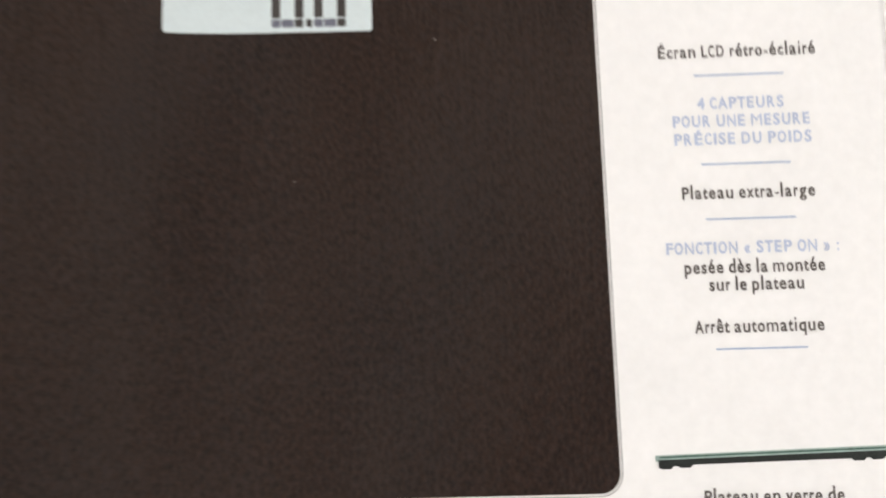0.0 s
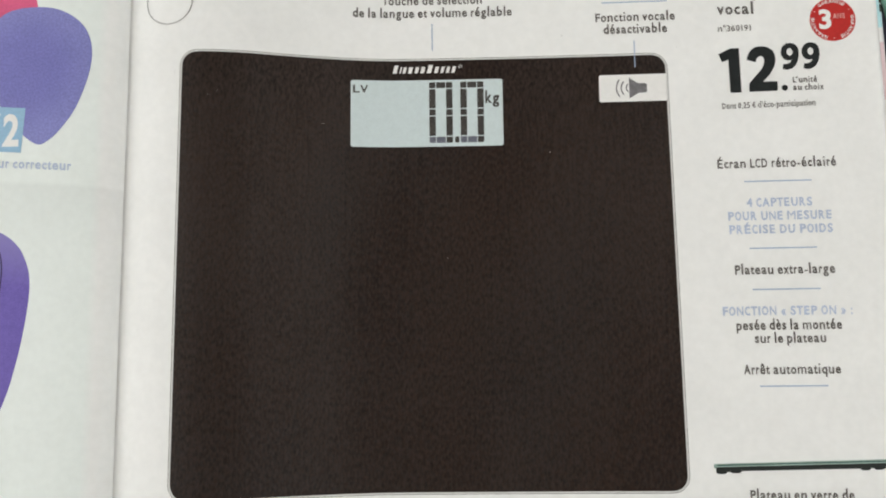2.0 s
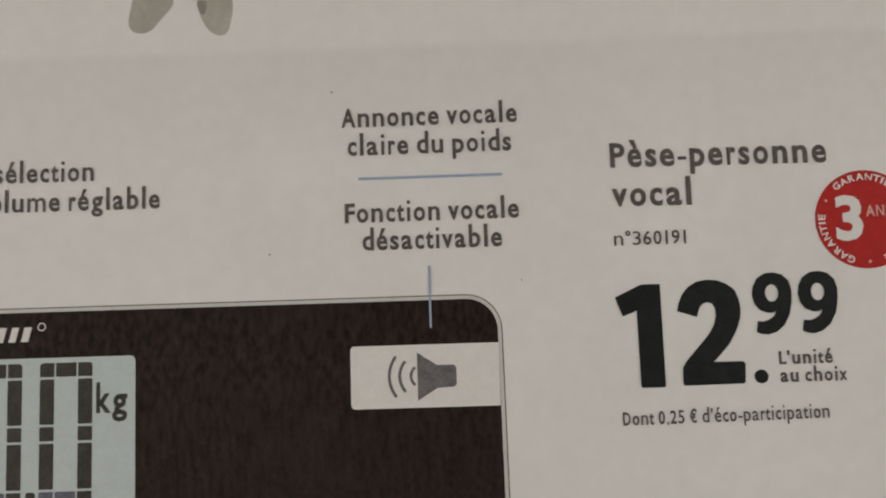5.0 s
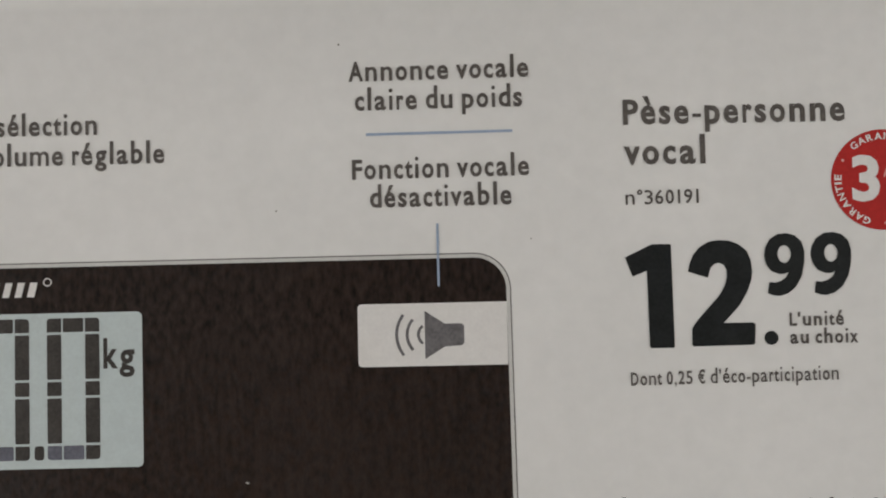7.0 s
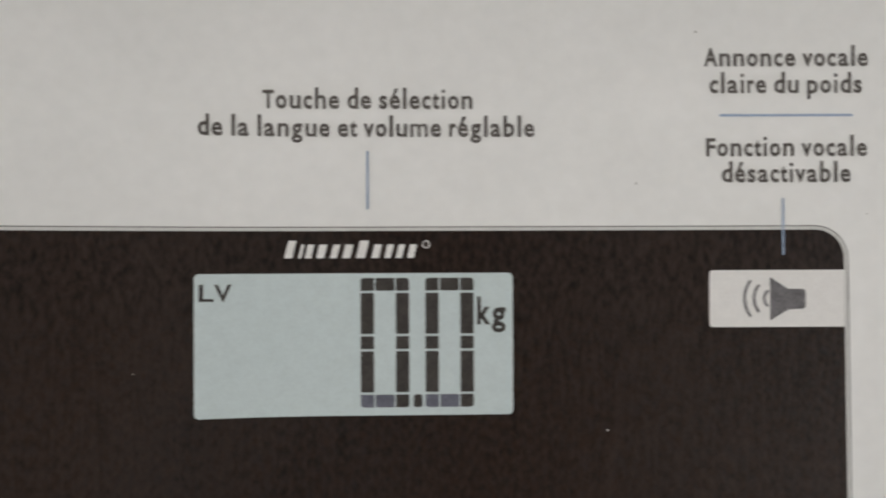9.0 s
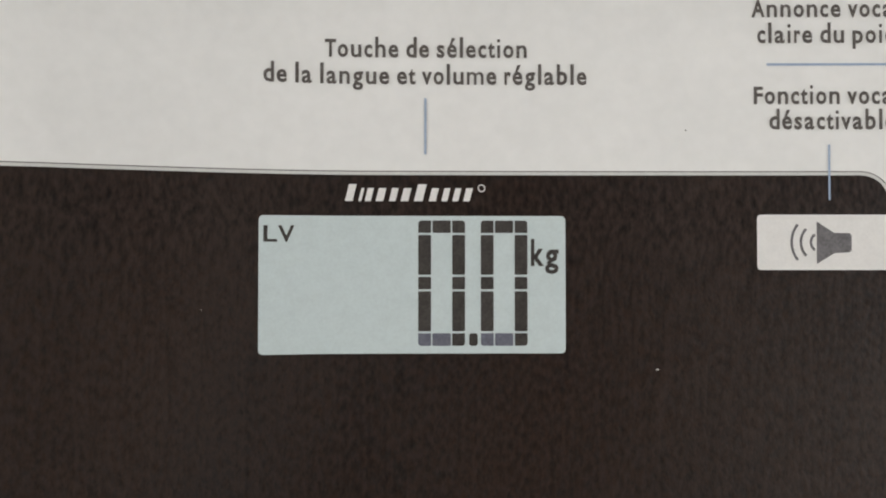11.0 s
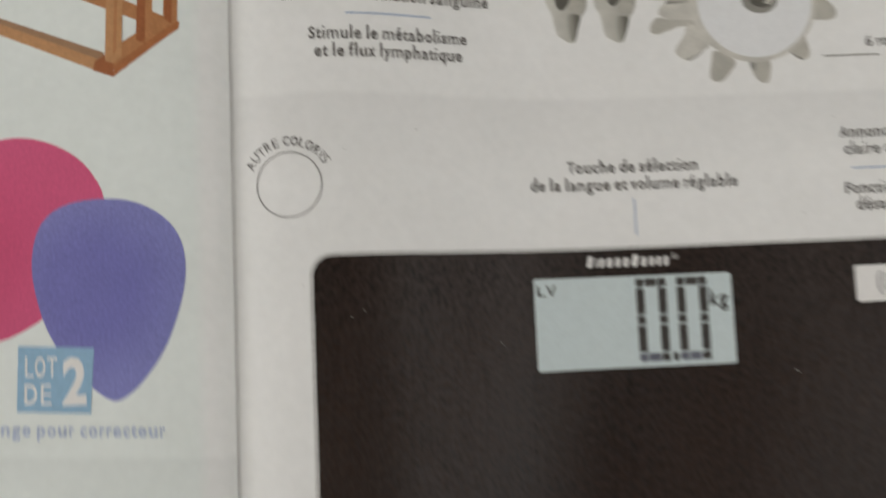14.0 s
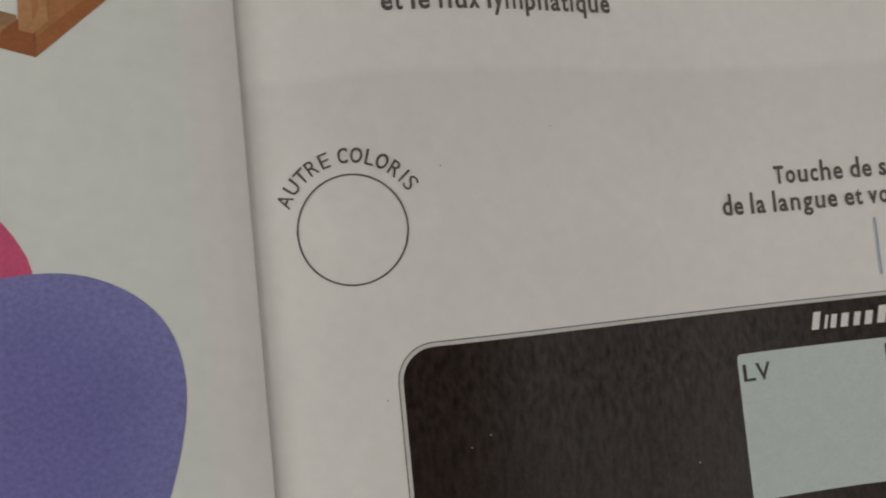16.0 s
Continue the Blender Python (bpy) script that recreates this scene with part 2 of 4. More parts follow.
# ---- building ----
def attach(ob, parent):
    ob.parent = parent
    top = parent
    while top.parent:
        top = top.parent
    if parent is top:
        ob.matrix_parent_inverse = Matrix.Translation(-top.location)
    return ob


def part(name, bm, mat, parent=None, label="", smooth=False):
    """Links a bmesh as one mesh object, under a thing or a part."""
    me = bpy.data.meshes.new(name)
    bm.normal_update()
    bm.to_mesh(me)
    bm.free()
    me.materials.append(mat)
    if smooth:
        me.polygons.foreach_set("use_smooth", [True] * len(me.polygons))
    ob = new(name, me)
    if parent:
        attach(ob, parent)
    return tagged(ob, label)


def box(lo, hi, bevel=0.0):
    bm = bmesh.new()
    bmesh.ops.create_cube(bm, size=1)
    for v in bm.verts:
        v.co = [a + (b - a) * (c + 0.5) for a, b, c in zip(lo, hi, v.co)]
    if bevel:
        bmesh.ops.bevel(bm, geom=bm.edges[:], offset=bevel, segments=2, affect="EDGES")
    return bm


# The right page is one bent sheet: its slope in degrees at distances from the fold.
KNOTS = [0.0, 0.02, 0.04, 0.06, 0.08, 0.11, 0.14, 0.17, 0.21]
SLOPES = [29.28, 1.41, -18.85, -14.74, -1.59, -0.42, 0.6, 1.0, 2.67]
STEP = 0.0005
_s = np.arange(0, 0.2401, STEP)
_a = np.radians(np.interp(_s, KNOTS, SLOPES))
_mid = (_a[1:] + _a[:-1]) / 2
_x = np.r_[0, np.cumsum(np.cos(_mid)) * STEP]
_z = np.r_[0, np.cumsum(np.sin(_mid)) * STEP]
FOLD = 0.0061
FOLD_X, FOLD_Z = float(np.interp(FOLD, _s, _x)), float(np.interp(FOLD, _s, _z))
LEFT_Z = 0.0085


def bend_right(s, y, lift=0.0):
    a = np.radians(np.interp(s, KNOTS, SLOPES))
    return Vector((np.interp(s, _s, _x) - lift * math.sin(a), y, np.interp(s, _s, _z) + lift * math.cos(a)))


def bend_left(x, y, lift=0.0):
    d = max(FOLD_X - x, 0.0)
    # A gentle roll towards the spine, then a steep drop into the gutter.
    z = LEFT_Z - 0.0040 * math.exp(-d / 0.0055) - (LEFT_Z - 0.0038 - FOLD_Z) * math.exp(-d / 0.0009) - 0.25 * max(d - 0.07, 0) ** 2 / 0.07
    return Vector((x, y, z + lift))


def sliced(bm, step=0.0015):
    xs = [v.co.x for v in bm.verts]
    for k in range(math.floor(min(xs) / step) + 1, math.ceil(max(xs) / step)):
        bmesh.ops.bisect_plane(bm, geom=bm.verts[:] + bm.edges[:] + bm.faces[:], dist=1e-7, plane_co=(k * step, 0, 0), plane_no=(1, 0, 0))
    return bm


def printed(name, bm, mat, page, layer=1, label="", slices=True):
    """Ink on a page: a flat bmesh in page coordinates, laid onto the bent sheet."""
    if slices:
        sliced(bm)
    bend = bend_right if page is right_page else bend_left
    for v in bm.verts:
        v.co = bend(v.co.x, v.co.y, 0.00003 * layer + v.co.z)
    for f in bm.faces:
        f.normal_update()
        if f.normal.z < 0:
            f.normal_flip()
    return part(name, bm, mat, page, label)


def outline(points, bm=None):
    """A filled flat shape."""
    bm = bm or bmesh.new()
    vs = [bm.verts.new((x, y, 0)) for x, y in points]
    es = [bm.edges.new((a, b)) for a, b in zip(vs, vs[1:] + vs[:1])]
    bmesh.ops.triangle_fill(bm, edges=es, use_beauty=True)
    return bm


def rounded(x0, x1, y0, y1, r, n=8, corners=(1, 1, 1, 1)):
    """Points of a rounded rectangle, from the lower right corner round; corners: lower right, upper right, upper left, lower left."""
    pts = []
    for k, (cx, cy, sx, sy) in enumerate(((x1, y0, -1, 1), (x1, y1, -1, -1), (x0, y1, 1, -1), (x0, y0, 1, 1))):
        if not corners[k]:
            pts.append((cx, cy))
            continue
        for i in range(n + 1):
            a = radians(-90 + 90 * k + 90 * i / n)
            pts.append((cx + sx * r + r * math.cos(a), cy + sy * r + r * math.sin(a)))
    return pts


def loop_band(outer, inner):
    """The flat band between two outlines of equally many points."""
    bm = bmesh.new()
    a = [bm.verts.new((*p, 0)) for p in outer]
    b = [bm.verts.new((*p, 0)) for p in inner]
    for i in range(len(a)):
        j = (i + 1) % len(a)
        bm.faces.new((a[i], a[j], b[j], b[i]))
    return bm


def bar(p, q, w0, w1=None, bm=None, round_end=0):
    """A straight bar from p to q, w0 wide at p and w1 at q; round_end: points of a rounded tip at q."""
    w1 = w0 if w1 is None else w1
    (x0, y0), (x1, y1) = p, q
    d = math.hypot(x1 - x0, y1 - y0)
    ux, uy = (x1 - x0) / d, (y1 - y0) / d
    pts = [(x0 + uy * w0 / 2, y0 - ux * w0 / 2)]
    if round_end:
        base = math.atan2(uy, ux)
        cx, cy = x1 - ux * w1 / 2, y1 - uy * w1 / 2
        for i in range(round_end + 1):
            a = base - math.pi / 2 + math.pi * i / round_end
            pts.append((cx + w1 / 2 * math.cos(a), cy + w1 / 2 * math.sin(a)))
    else:
        pts += [(x1 + uy * w1 / 2, y1 - ux * w1 / 2), (x1 - uy * w1 / 2, y1 + ux * w1 / 2)]
    pts.append((x0 - uy * w0 / 2, y0 + ux * w0 / 2))
    return outline(pts, bm)


def circle(cx, cy, r, n=48, squash=1.0):
    return [(cx + r * math.cos(2 * math.pi * i / n), cy + r * squash * math.sin(2 * math.pi * i / n)) for i in range(n)]


def letter(sign, bold=0.0):
    """One sign of the built-in font: its points and faces, and the box round its points."""
    cu = bpy.data.curves.new("letter", "FONT")
    cu.body, cu.size, cu.resolution_u, cu.offset, cu.fill_mode = sign, 1.0, 3, bold, "FRONT"
    ob = new("letter", cu)
    me = bpy.data.meshes.new_from_object(ob.evaluated_get(bpy.context.evaluated_depsgraph_get()))
    bpy.data.objects.remove(ob)
    bpy.data.curves.remove(cu)
    points = [(v.co.x, v.co.y) for v in me.vertices]
    faces = [tuple(f.vertices) for f in me.polygons]
    bpy.data.meshes.remove(me)
    xs, ys = [p[0] for p in points], [p[1] for p in points]
    return points, faces, (min(xs), max(xs), min(ys), max(ys))


CAP, LOW = letter("H")[2][3], letter("x")[2][3]

# A narrow grotesque's proportions: the width of each sign and the room at its sides, in heights of a capital.
WIDTHS, SIDES = {}, {}
for signs, w in (("A", 0.74), ("CEFLS", 0.52), ("BPRÉ", 0.59), ("DGNUOQ", 0.64), ("TVXYZ", 0.62), ("M", 0.82), ("I", 0.19), ("0235689", 0.54), ("4", 0.58), ("1", 0.17), ("€", 0.60), ("«»", 0.46),
                 ("nhubdpqgo", 0.59), ("ea", 0.565), ("cz", 0.46), ("s", 0.44), ("vxyk", 0.57), ("r", 0.36), ("tf", 0.40), ("il.,:'", 0.19), ("m", 0.95), ("w", 0.90), ("-", 0.33), ("°", 0.34)):
    for c in signs:
        WIDTHS[c] = w
for signs, w in (("BDEFHIKLMNPRUhilmnbruÉ€«»:", 0.095), ("CGOQScdegopqsa0235689-.,'°", 0.07), ("1", 0.17), ("AVTXYvxytfz4wk", 0.025)):
    for c in signs:
        SIDES[c] = w
AFTER = {"k": -0.03, "L": 0.0, "r": 0.03, "f": 0.03, "F": 0.03, "P": 0.03}
PLAIN = str.maketrans("éèêàù", "eeeau")


@functools.lru_cache(None)
def narrow(sign, stem):
    """A sign drawn narrow, its stem about as thick as asked, in heights of a capital: points from its left edge, and faces."""
    plain = sign.translate(PLAIN)
    wide = min(WIDTHS[plain], 1.06 * stem if WIDTHS[plain] < 0.2 else 1.0) * CAP
    shift = (WIDTHS[plain] - wide / CAP) / 2
    x0, x1, y0, y1 = letter(sign)[2]
    want, have = stem * CAP, 0.089
    bold = (want * (x1 - x0) - have * wide) / (2 * max(wide - want, 0.02)) if wide > 0.25 * CAP else 0.0
    bold = min(max(bold, -0.012), 0.12 * stem + 0.004)
    if plain in "MNm":
        bold *= 0.0 if plain == "M" else 0.4
    points, faces, (a0, a1, b0, b1) = letter(sign, bold)
    small = plain.islower()
    out = []
    for x, y in points:
        y = y0 + (y1 - y0) * (y - b0) / (b1 - b0)
        if small and y > 0:
            y = y * 0.715 * CAP / LOW if y <= LOW else 0.715 * CAP + (y - LOW) * 1.34
        out.append((shift + (x - a0) / (a1 - a0) * wide / CAP, y / CAP))
    return out, faces


def layout(words, bold):
    """Each word as points and faces, in heights of a capital, and the width of the whole line."""
    stem, pen, line = 0.14 + 2.6 * bold, 0.0, []
    for word in words.split(" "):
        points, faces = [], []
        for c in word:
            plain = c.translate(PLAIN)
            pen += SIDES[plain] if pen else 0.0
            got, fs = narrow(c, stem)
            faces += [tuple(i + len(points) for i in f) for f in fs]
            points += [(x + pen, y) for x, y in got]
            pen += WIDTHS[plain]
            last = pen
            pen += AFTER.get(plain, SIDES[plain])
        line.append((points, faces))
        pen += 0.31
    return line, last


def word_mesh(points, faces):
    bm = bmesh.new()
    vs = [bm.verts.new((x, y, 0)) for x, y in points]
    for f in faces:
        bm.faces.new([vs[i] for i in f])
    return bm


def text(name, words, s0, s1, y, cap, mat, page, bold=0.012, label="", layer=3, tilt=0.0):
    """A printed line from s0 to s1 on the baseline y, word by word."""
    line, wide = layout(words, bold)
    k = (s1 - s0) / wide
    for points, faces in line:
        printed(name, word_mesh([(s0 + k * u, y + v * cap + tilt * k * u) for u, v in points], faces), mat, page, layer, label, False)


def arc_text(name, words, cx, cy, r, cap, a0, a1, mat, page, bold=0.0, label="", layer=3):
    """Words along a circle, from the angle a0 to a1 in degrees; read from outside when a0 > a1."""
    line, wide = layout(words, bold)
    for points, faces in line:
        bent = []
        for u, v in points:
            a, rr = radians(a0 + (a1 - a0) * u / wide), r + v * cap
            bent.append((cx + rr * math.cos(a), cy + rr * math.sin(a)))
        printed(name, word_mesh(bent, faces), mat, page, layer, label, False)


def soft(points, rounds=2):
    """An outline with its corners cut round."""
    for _ in range(rounds):
        points = [q for a, b in zip(points, points[1:] + points[:1]) for q in ((0.75 * a[0] + 0.25 * b[0], 0.75 * a[1] + 0.25 * b[1]), (0.25 * a[0] + 0.75 * b[0], 0.25 * a[1] + 0.75 * b[1]))]
    return points


# ---- the added room, never in view ----
def wall(name, lo, hi, axis, hole=None):
    """A wall 0.2 thick; hole: the opening's low and high along the wall, and its sill and head."""
    pieces = []
    if hole is None:
        pieces = [(lo, hi)]
    else:
        a, b, c, d = hole
        k = axis
        for u0, u1, z0, z1 in ((lo[k], a, lo[2], hi[2]), (b, hi[k], lo[2], hi[2]), (a, b, lo[2], c), (a, b, d, hi[2])):
            p, q = list(lo), list(hi)
            p[k], q[k], p[2], q[2] = u0, u1, z0, z1
            pieces.append((p, q))
    bm = bmesh.new()
    for p, q in pieces:
        piece = box(p, q)
        me = bpy.data.meshes.new("piece")
        piece.to_mesh(me)
        piece.free()
        bm.from_mesh(me)
        bpy.data.meshes.remove(me)
    return tagged(part(name, bm, M_WALL), "added white room wall, out of view", "wall", kind="structure")


T = 0.2
wall("wall_west", (WEST - T, SOUTH, FLOOR_Z), (WEST, NORTH, CEIL_Z), 1, WIN_W)
wall("wall_north", (WEST - T, NORTH, FLOOR_Z), (EAST + T, NORTH + T, CEIL_Z), 0)
wall("wall_east", (EAST, SOUTH, FLOOR_Z), (EAST + T, NORTH, CEIL_Z), 1, WIN_E)
wall("wall_south", (WEST - T, SOUTH - T, FLOOR_Z), (EAST + T, SOUTH, CEIL_Z), 0)
tagged(part("floor", box((WEST - T, SOUTH - T, FLOOR_Z - 0.1), (EAST + T, NORTH + T, FLOOR_Z)), M_FLOOR), "added brown wooden floor, out of view", "floor", kind="structure")
tagged(part("ceiling", box((WEST - T, SOUTH - T, CEIL_Z), (EAST + T, NORTH + T, CEIL_Z + 0.1)), M_WALL), "added white ceiling, out of view", "ceiling", kind="structure")

# ---- the table ----
table = tagged(new("table"), "wooden table under a navy blue cloth", "table")
table.location = (0.1, -0.1, FLOOR_Z)
TX0, TX1, TY0, TY1 = -0.55, 0.85, -0.5, 0.35
part("tabletop", box((TX0, TY0, TABLE_Z - 0.032), (TX1, TY1, TABLE_Z - 0.002), 0.004), M_TABLE, table)
for lx in (TX0 + 0.05, TX1 - 0.05):
    for ly in (TY0 + 0.05, TY1 - 0.05):
        part("leg", box((lx - 0.03, ly - 0.03, FLOOR_Z), (lx + 0.03, ly + 0.03, TABLE_Z - 0.032), 0.004), M_TABLE, table)


def cloth_sheet():
    """A cloth laid over the tabletop, with gentle ripples and an overhang."""
    bm = bmesh.new()
    n = 70
    over = 0.14
    grid = []
    for i in range(n + 1):
        row = []
        for j in range(n + 1):
            u = TX0 - over + (TX1 - TX0 + 2 * over) * i / n
            w = TY0 - over + (TY1 - TY0 + 2 * over) * j / n
            x, y = min(max(u, TX0 - 0.006), TX1 + 0.006), min(max(w, TY0 - 0.006), TY1 + 0.006)
            drop = max(abs(u - x), abs(w - y))
            flare = 0.02 * math.sin(30 * (u + w)) * drop / over
            x += math.copysign(flare, u - x) if abs(u - x) > 1e-6 else 0
            y += math.copysign(flare, w - y) if abs(w - y) > 1e-6 else 0
            row.append(bm.verts.new((x, y, TABLE_Z - 0.0003 - drop)))
        grid.append(row)
    for i in range(n):
        for j in range(n):
            bm.faces.new((grid[i][j], grid[i + 1][j], grid[i + 1][j + 1], grid[i][j + 1]))
    bmesh.ops.recalc_face_normals(bm, faces=bm.faces[:])
    if sum(f.normal.z for f in bm.faces) < 0:
        bmesh.ops.reverse_faces(bm, faces=bm.faces[:])
    return bm


cloth = tagged(new("tablecloth"), "dark navy blue cloth with a mint green band on the table", "tablecloth")
cloth.location = (0.1, -0.1, TABLE_Z)
part("cloth", cloth_sheet(), M_CLOTH, cloth)


def mint_band():
    """A narrow woven band, slightly curved, lying on the cloth."""
    bm = bmesh.new()
    n = 60
    rows = []
    for i in range(n + 1):
        y = 0.12 - 0.30 * i / n
        x = 0.1997 + 0.0068 * (1 - math.exp(-(0.0292 - y) / 0.021)) if y < 0.0292 else 0.1997 - 0.3 * (y - 0.0292)
        w = 0.00075
        rows.append([bm.verts.new((x + dx * w, y, TABLE_Z + dz)) for dx, dz in ((-1, -0.0004), (-0.8, 0.0002), (0.8, 0.0002), (1, -0.0004))])
    for a, b in zip(rows, rows[1:]):
        for k in range(3):
            bm.faces.new((a[k], b[k], b[k + 1], a[k + 1]))
    return bm


part("mint_band", mint_band(), M_MINT, cloth, "narrow mint green band", smooth=True)

# ---- the catalogue ----
PAGE_TOP, PAGE_FOOT = 0.115, -0.150
PAGE_END = 0.1992
catalogue = tagged(new("catalogue"), "open glossy printed shopping catalogue lying on the navy cloth", "catalogue")
catalogue.location = (FOLD_X, -0.02, TABLE_Z)


def sheet(bend, u0, u1, drop=0.0, thick=0.00012, ny=12, step=0.001, slant=0.0, mid=0.0):
    """A sheet of paper of the page's bend from u0 to u1, drop below the top page; slant: how far its free edge u1 runs out per metre down the page."""
    bm = bmesh.new()
    n = max(2, round(abs(u1 - u0) / step))
    tops, lows = [], []
    for j in range(ny + 1):
        y = PAGE_TOP + (PAGE_FOOT - PAGE_TOP) * j / ny
        end = u1 + slant * (mid - y)
        us = [u0 + (end - u0) * i / n for i in range(n + 1)]
        tops.append([bm.verts.new(bend(u, y, -drop)) for u in us])
        lows.append([bm.verts.new(bend(u, y, -drop - thick)) for u in us])
    for j in range(ny):
        for i in range(n):
            bm.faces.new((tops[j][i], tops[j + 1][i], tops[j + 1][i + 1], tops[j][i + 1]))
            bm.faces.new((lows[j][i], lows[j][i + 1], lows[j + 1][i + 1], lows[j + 1][i]))
        for i in (0, n):
            bm.faces.new((tops[j][i], tops[j + 1][i], lows[j + 1][i], lows[j][i]))
    for j in (0, ny):
        for i in range(n):
            bm.faces.new((tops[j][i], tops[j][i + 1], lows[j][i + 1], lows[j][i]))
    bmesh.ops.recalc_face_normals(bm, faces=bm.faces[:])
    return bm


def block(bend, u0, u1, drop, ny=6, step=0.003):
    """The pages beneath, down to the table."""
    bm = bmesh.new()
    n = max(2, round(abs(u1 - u0) / step))
    tops, lows = [], []
    for j in range(ny + 1):
        y = PAGE_TOP - 0.001 + (PAGE_FOOT - PAGE_TOP + 0.002) * j / ny
        us = [u0 + (u1 - u0) * i / n for i in range(n + 1)]
        tops.append([bm.verts.new(bend(u, y, -drop)) for u in us])
        lows.append([bm.verts.new((v.co.x, y, TABLE_Z + 0.0002)) for v in tops[-1]])
    for j in range(ny):
        for i in range(n):
            bm.faces.new((tops[j][i], tops[j + 1][i], tops[j + 1][i + 1], tops[j][i + 1]))
            bm.faces.new((lows[j][i], lows[j][i + 1], lows[j + 1][i + 1], lows[j + 1][i]))
        for i in (0, n):
            bm.faces.new((tops[j][i], tops[j + 1][i], lows[j + 1][i], lows[j][i]))
    for j in (0, ny):
        for i in range(n):
            bm.faces.new((tops[j][i], tops[j][i + 1], lows[j][i + 1], lows[j][i]))
    bmesh.ops.recalc_face_normals(bm, faces=bm.faces[:])
    return bm


right_page = part("right_page", sheet(bend_right, FOLD, PAGE_END, slant=0.006, mid=0.0), M_PAPER_R, catalogue, "white right-hand page with a printed bathroom scale", True)
left_page = part("left_page", sheet(bend_left, FOLD_X + 0.0030, -0.192, step=0.0004), M_PAPER_L, catalogue, "white left-hand page with printed make-up sponges", True)
part("page_block", block(bend_right, FOLD + 0.0008, 0.1982, 0.0010), M_PAPER, catalogue, "stack of pages beneath")
part("page_block", block(bend_left, FOLD_X - 0.0012, -0.190, 0.0008), M_PAPER, catalogue, "stack of pages beneath")

# Sheets that stick out past the free edge.
tab_sheet = part("under_sheet", sheet(bend_right, 0.06, 0.2004, 0.00025, slant=0.006), M_PAPER, catalogue, "next sheet, with pastel marks on its edge", True)
dark_sheet = part("under_sheet", sheet(bend_right, 0.06, 0.1996, 0.00045, slant=0.072, mid=-0.018), M_TEAL, catalogue, "sheet with a dark edge", True)
cyan_sheet = part("under_sheet", sheet(bend_right, 0.06, 0.2012, 0.00075, slant=0.115, mid=-0.005), M_CYAN_FADE, catalogue, "sheet printed bright cyan", True)


def edge_mark(name, s0, s1, y0, y1, drop, mat, owner, slant=0.0, mid=0.0, label=""):
    bm = bmesh.new()
    n = 10
    rows = []
    for j in range(n + 1):
        y = y0 + (y1 - y0) * j / n
        k = slant * (mid - y)
        rows.append([bm.verts.new(bend_right(s + k, y, 0.00004 - drop)) for s in (s0, s1)])
    for a, b in zip(rows, rows[1:]):
        bm.faces.new((a[0], a[1], b[1], b[0]))
    return part(name, bm, mat, owner, label)


edge_mark("edge_mark", 0.1985, 0.2003, 0.0265, 0.0105, 0.00025, M_CYAN_L, tab_sheet, 0.006, label="pale cyan mark")
edge_mark("edge_mark", 0.1985, 0.2003, 0.0066, -0.0085, 0.00025, M_ROSE, tab_sheet, 0.006, label="pale rose mark")
edge_mark("cyan_print", 0.1920, 0.1988, -0.030, -0.149, 0.00045, M_CYAN, dark_sheet, 0.072, -0.018)
leaf = random.Random(11)
y = 0.0440
while y > 0.0150:
    long, wide = leaf.uniform(0.0006, 0.0021), leaf.uniform(0.00012, 0.00055)
    edge_mark("leaf_mark", 0.2004 - wide, 0.20045, y, y - long, 0.00023, M_LEAF, tab_sheet, 0.006, label="dark green printed leaf fleck")
    y -= long + leaf.uniform(0.0001, 0.0008)

# ---- print on the right page: the scale ----
RP, LP = right_page, left_page
PL, PR, PT, PB = 0.0213, 0.1452, 0.0053, -0.1046


def plate(grow):
    pts = rounded(PL - grow, PR + grow, PB - grow, PT + grow, 0.0036 + grow, 10)
    # The printed plate widens a little towards its foot.
    return [(x + (0.0009 * (PT - y) / (PT - PB) if x > 0.08 else 0), y) for x, y in pts]


printed("plate_picture", outline(plate(0.0)), M_BLACK, RP, 1, "black glass plate of the printed bathroom scale")
printed("plate_rim", loop_band(plate(0.00042), plate(0.0)), M_RIM, RP, 1, "pale glass rim")
printed("plate_outline", loop_band(plate(0.00055), plate(0.00042)), M_LINE, RP, 1, "thin dark outline")
printed("display_picture", outline(rounded(0.0637, 0.1032, -0.0178, 0.0000, 0.0006, 4)), M_LCD, RP, 2, "grey-green display of the scale")

# Segments of the display: two noughts and a point.
CW, RH = 0.00165, 0.00160


def segment(x0, x1, y0, y1, r=0.0001, n=1, corners=(1, 1, 1, 1), mat=None):
    printed("display_segment", outline(rounded(x0, x1, y0, y1, r, n, corners)), mat or M_SEG, RP, 3, "slate blue display segment" if mat else "brown-black display segment", False)


for s0 in (0.0841, 0.0922):
    cols = (s0, s0 + 0.00440)
    top, foot, g = -0.0006, -0.0168, 0.00028
    mid = (top + foot) / 2
    for k, c in enumerate(cols):
        segment(c, c + CW, top - RH, top, 0.0004, 3, (0, k == 1, k == 0, 0))
        segment(c, c + CW, mid - RH / 2, mid + RH / 2)
        segment(c, c + CW, mid + RH / 2 + g, top - RH - g)
        segment(c, c + CW, foot + RH + g, mid - RH / 2 - g)
        segment(c, c + CW, foot, foot + RH, 0.0004, 3, (k == 1, 0, 0, k == 0), M_SEG_BLUE if k == 0 else None)
    segment(cols[0] + CW + g * 0.7, cols[1] - g * 0.7, top - RH, top)
    segment(cols[0] + CW + g * 0.7, cols[1] - g * 0.7, foot, foot + RH, mat=M_SEG_BLUE)
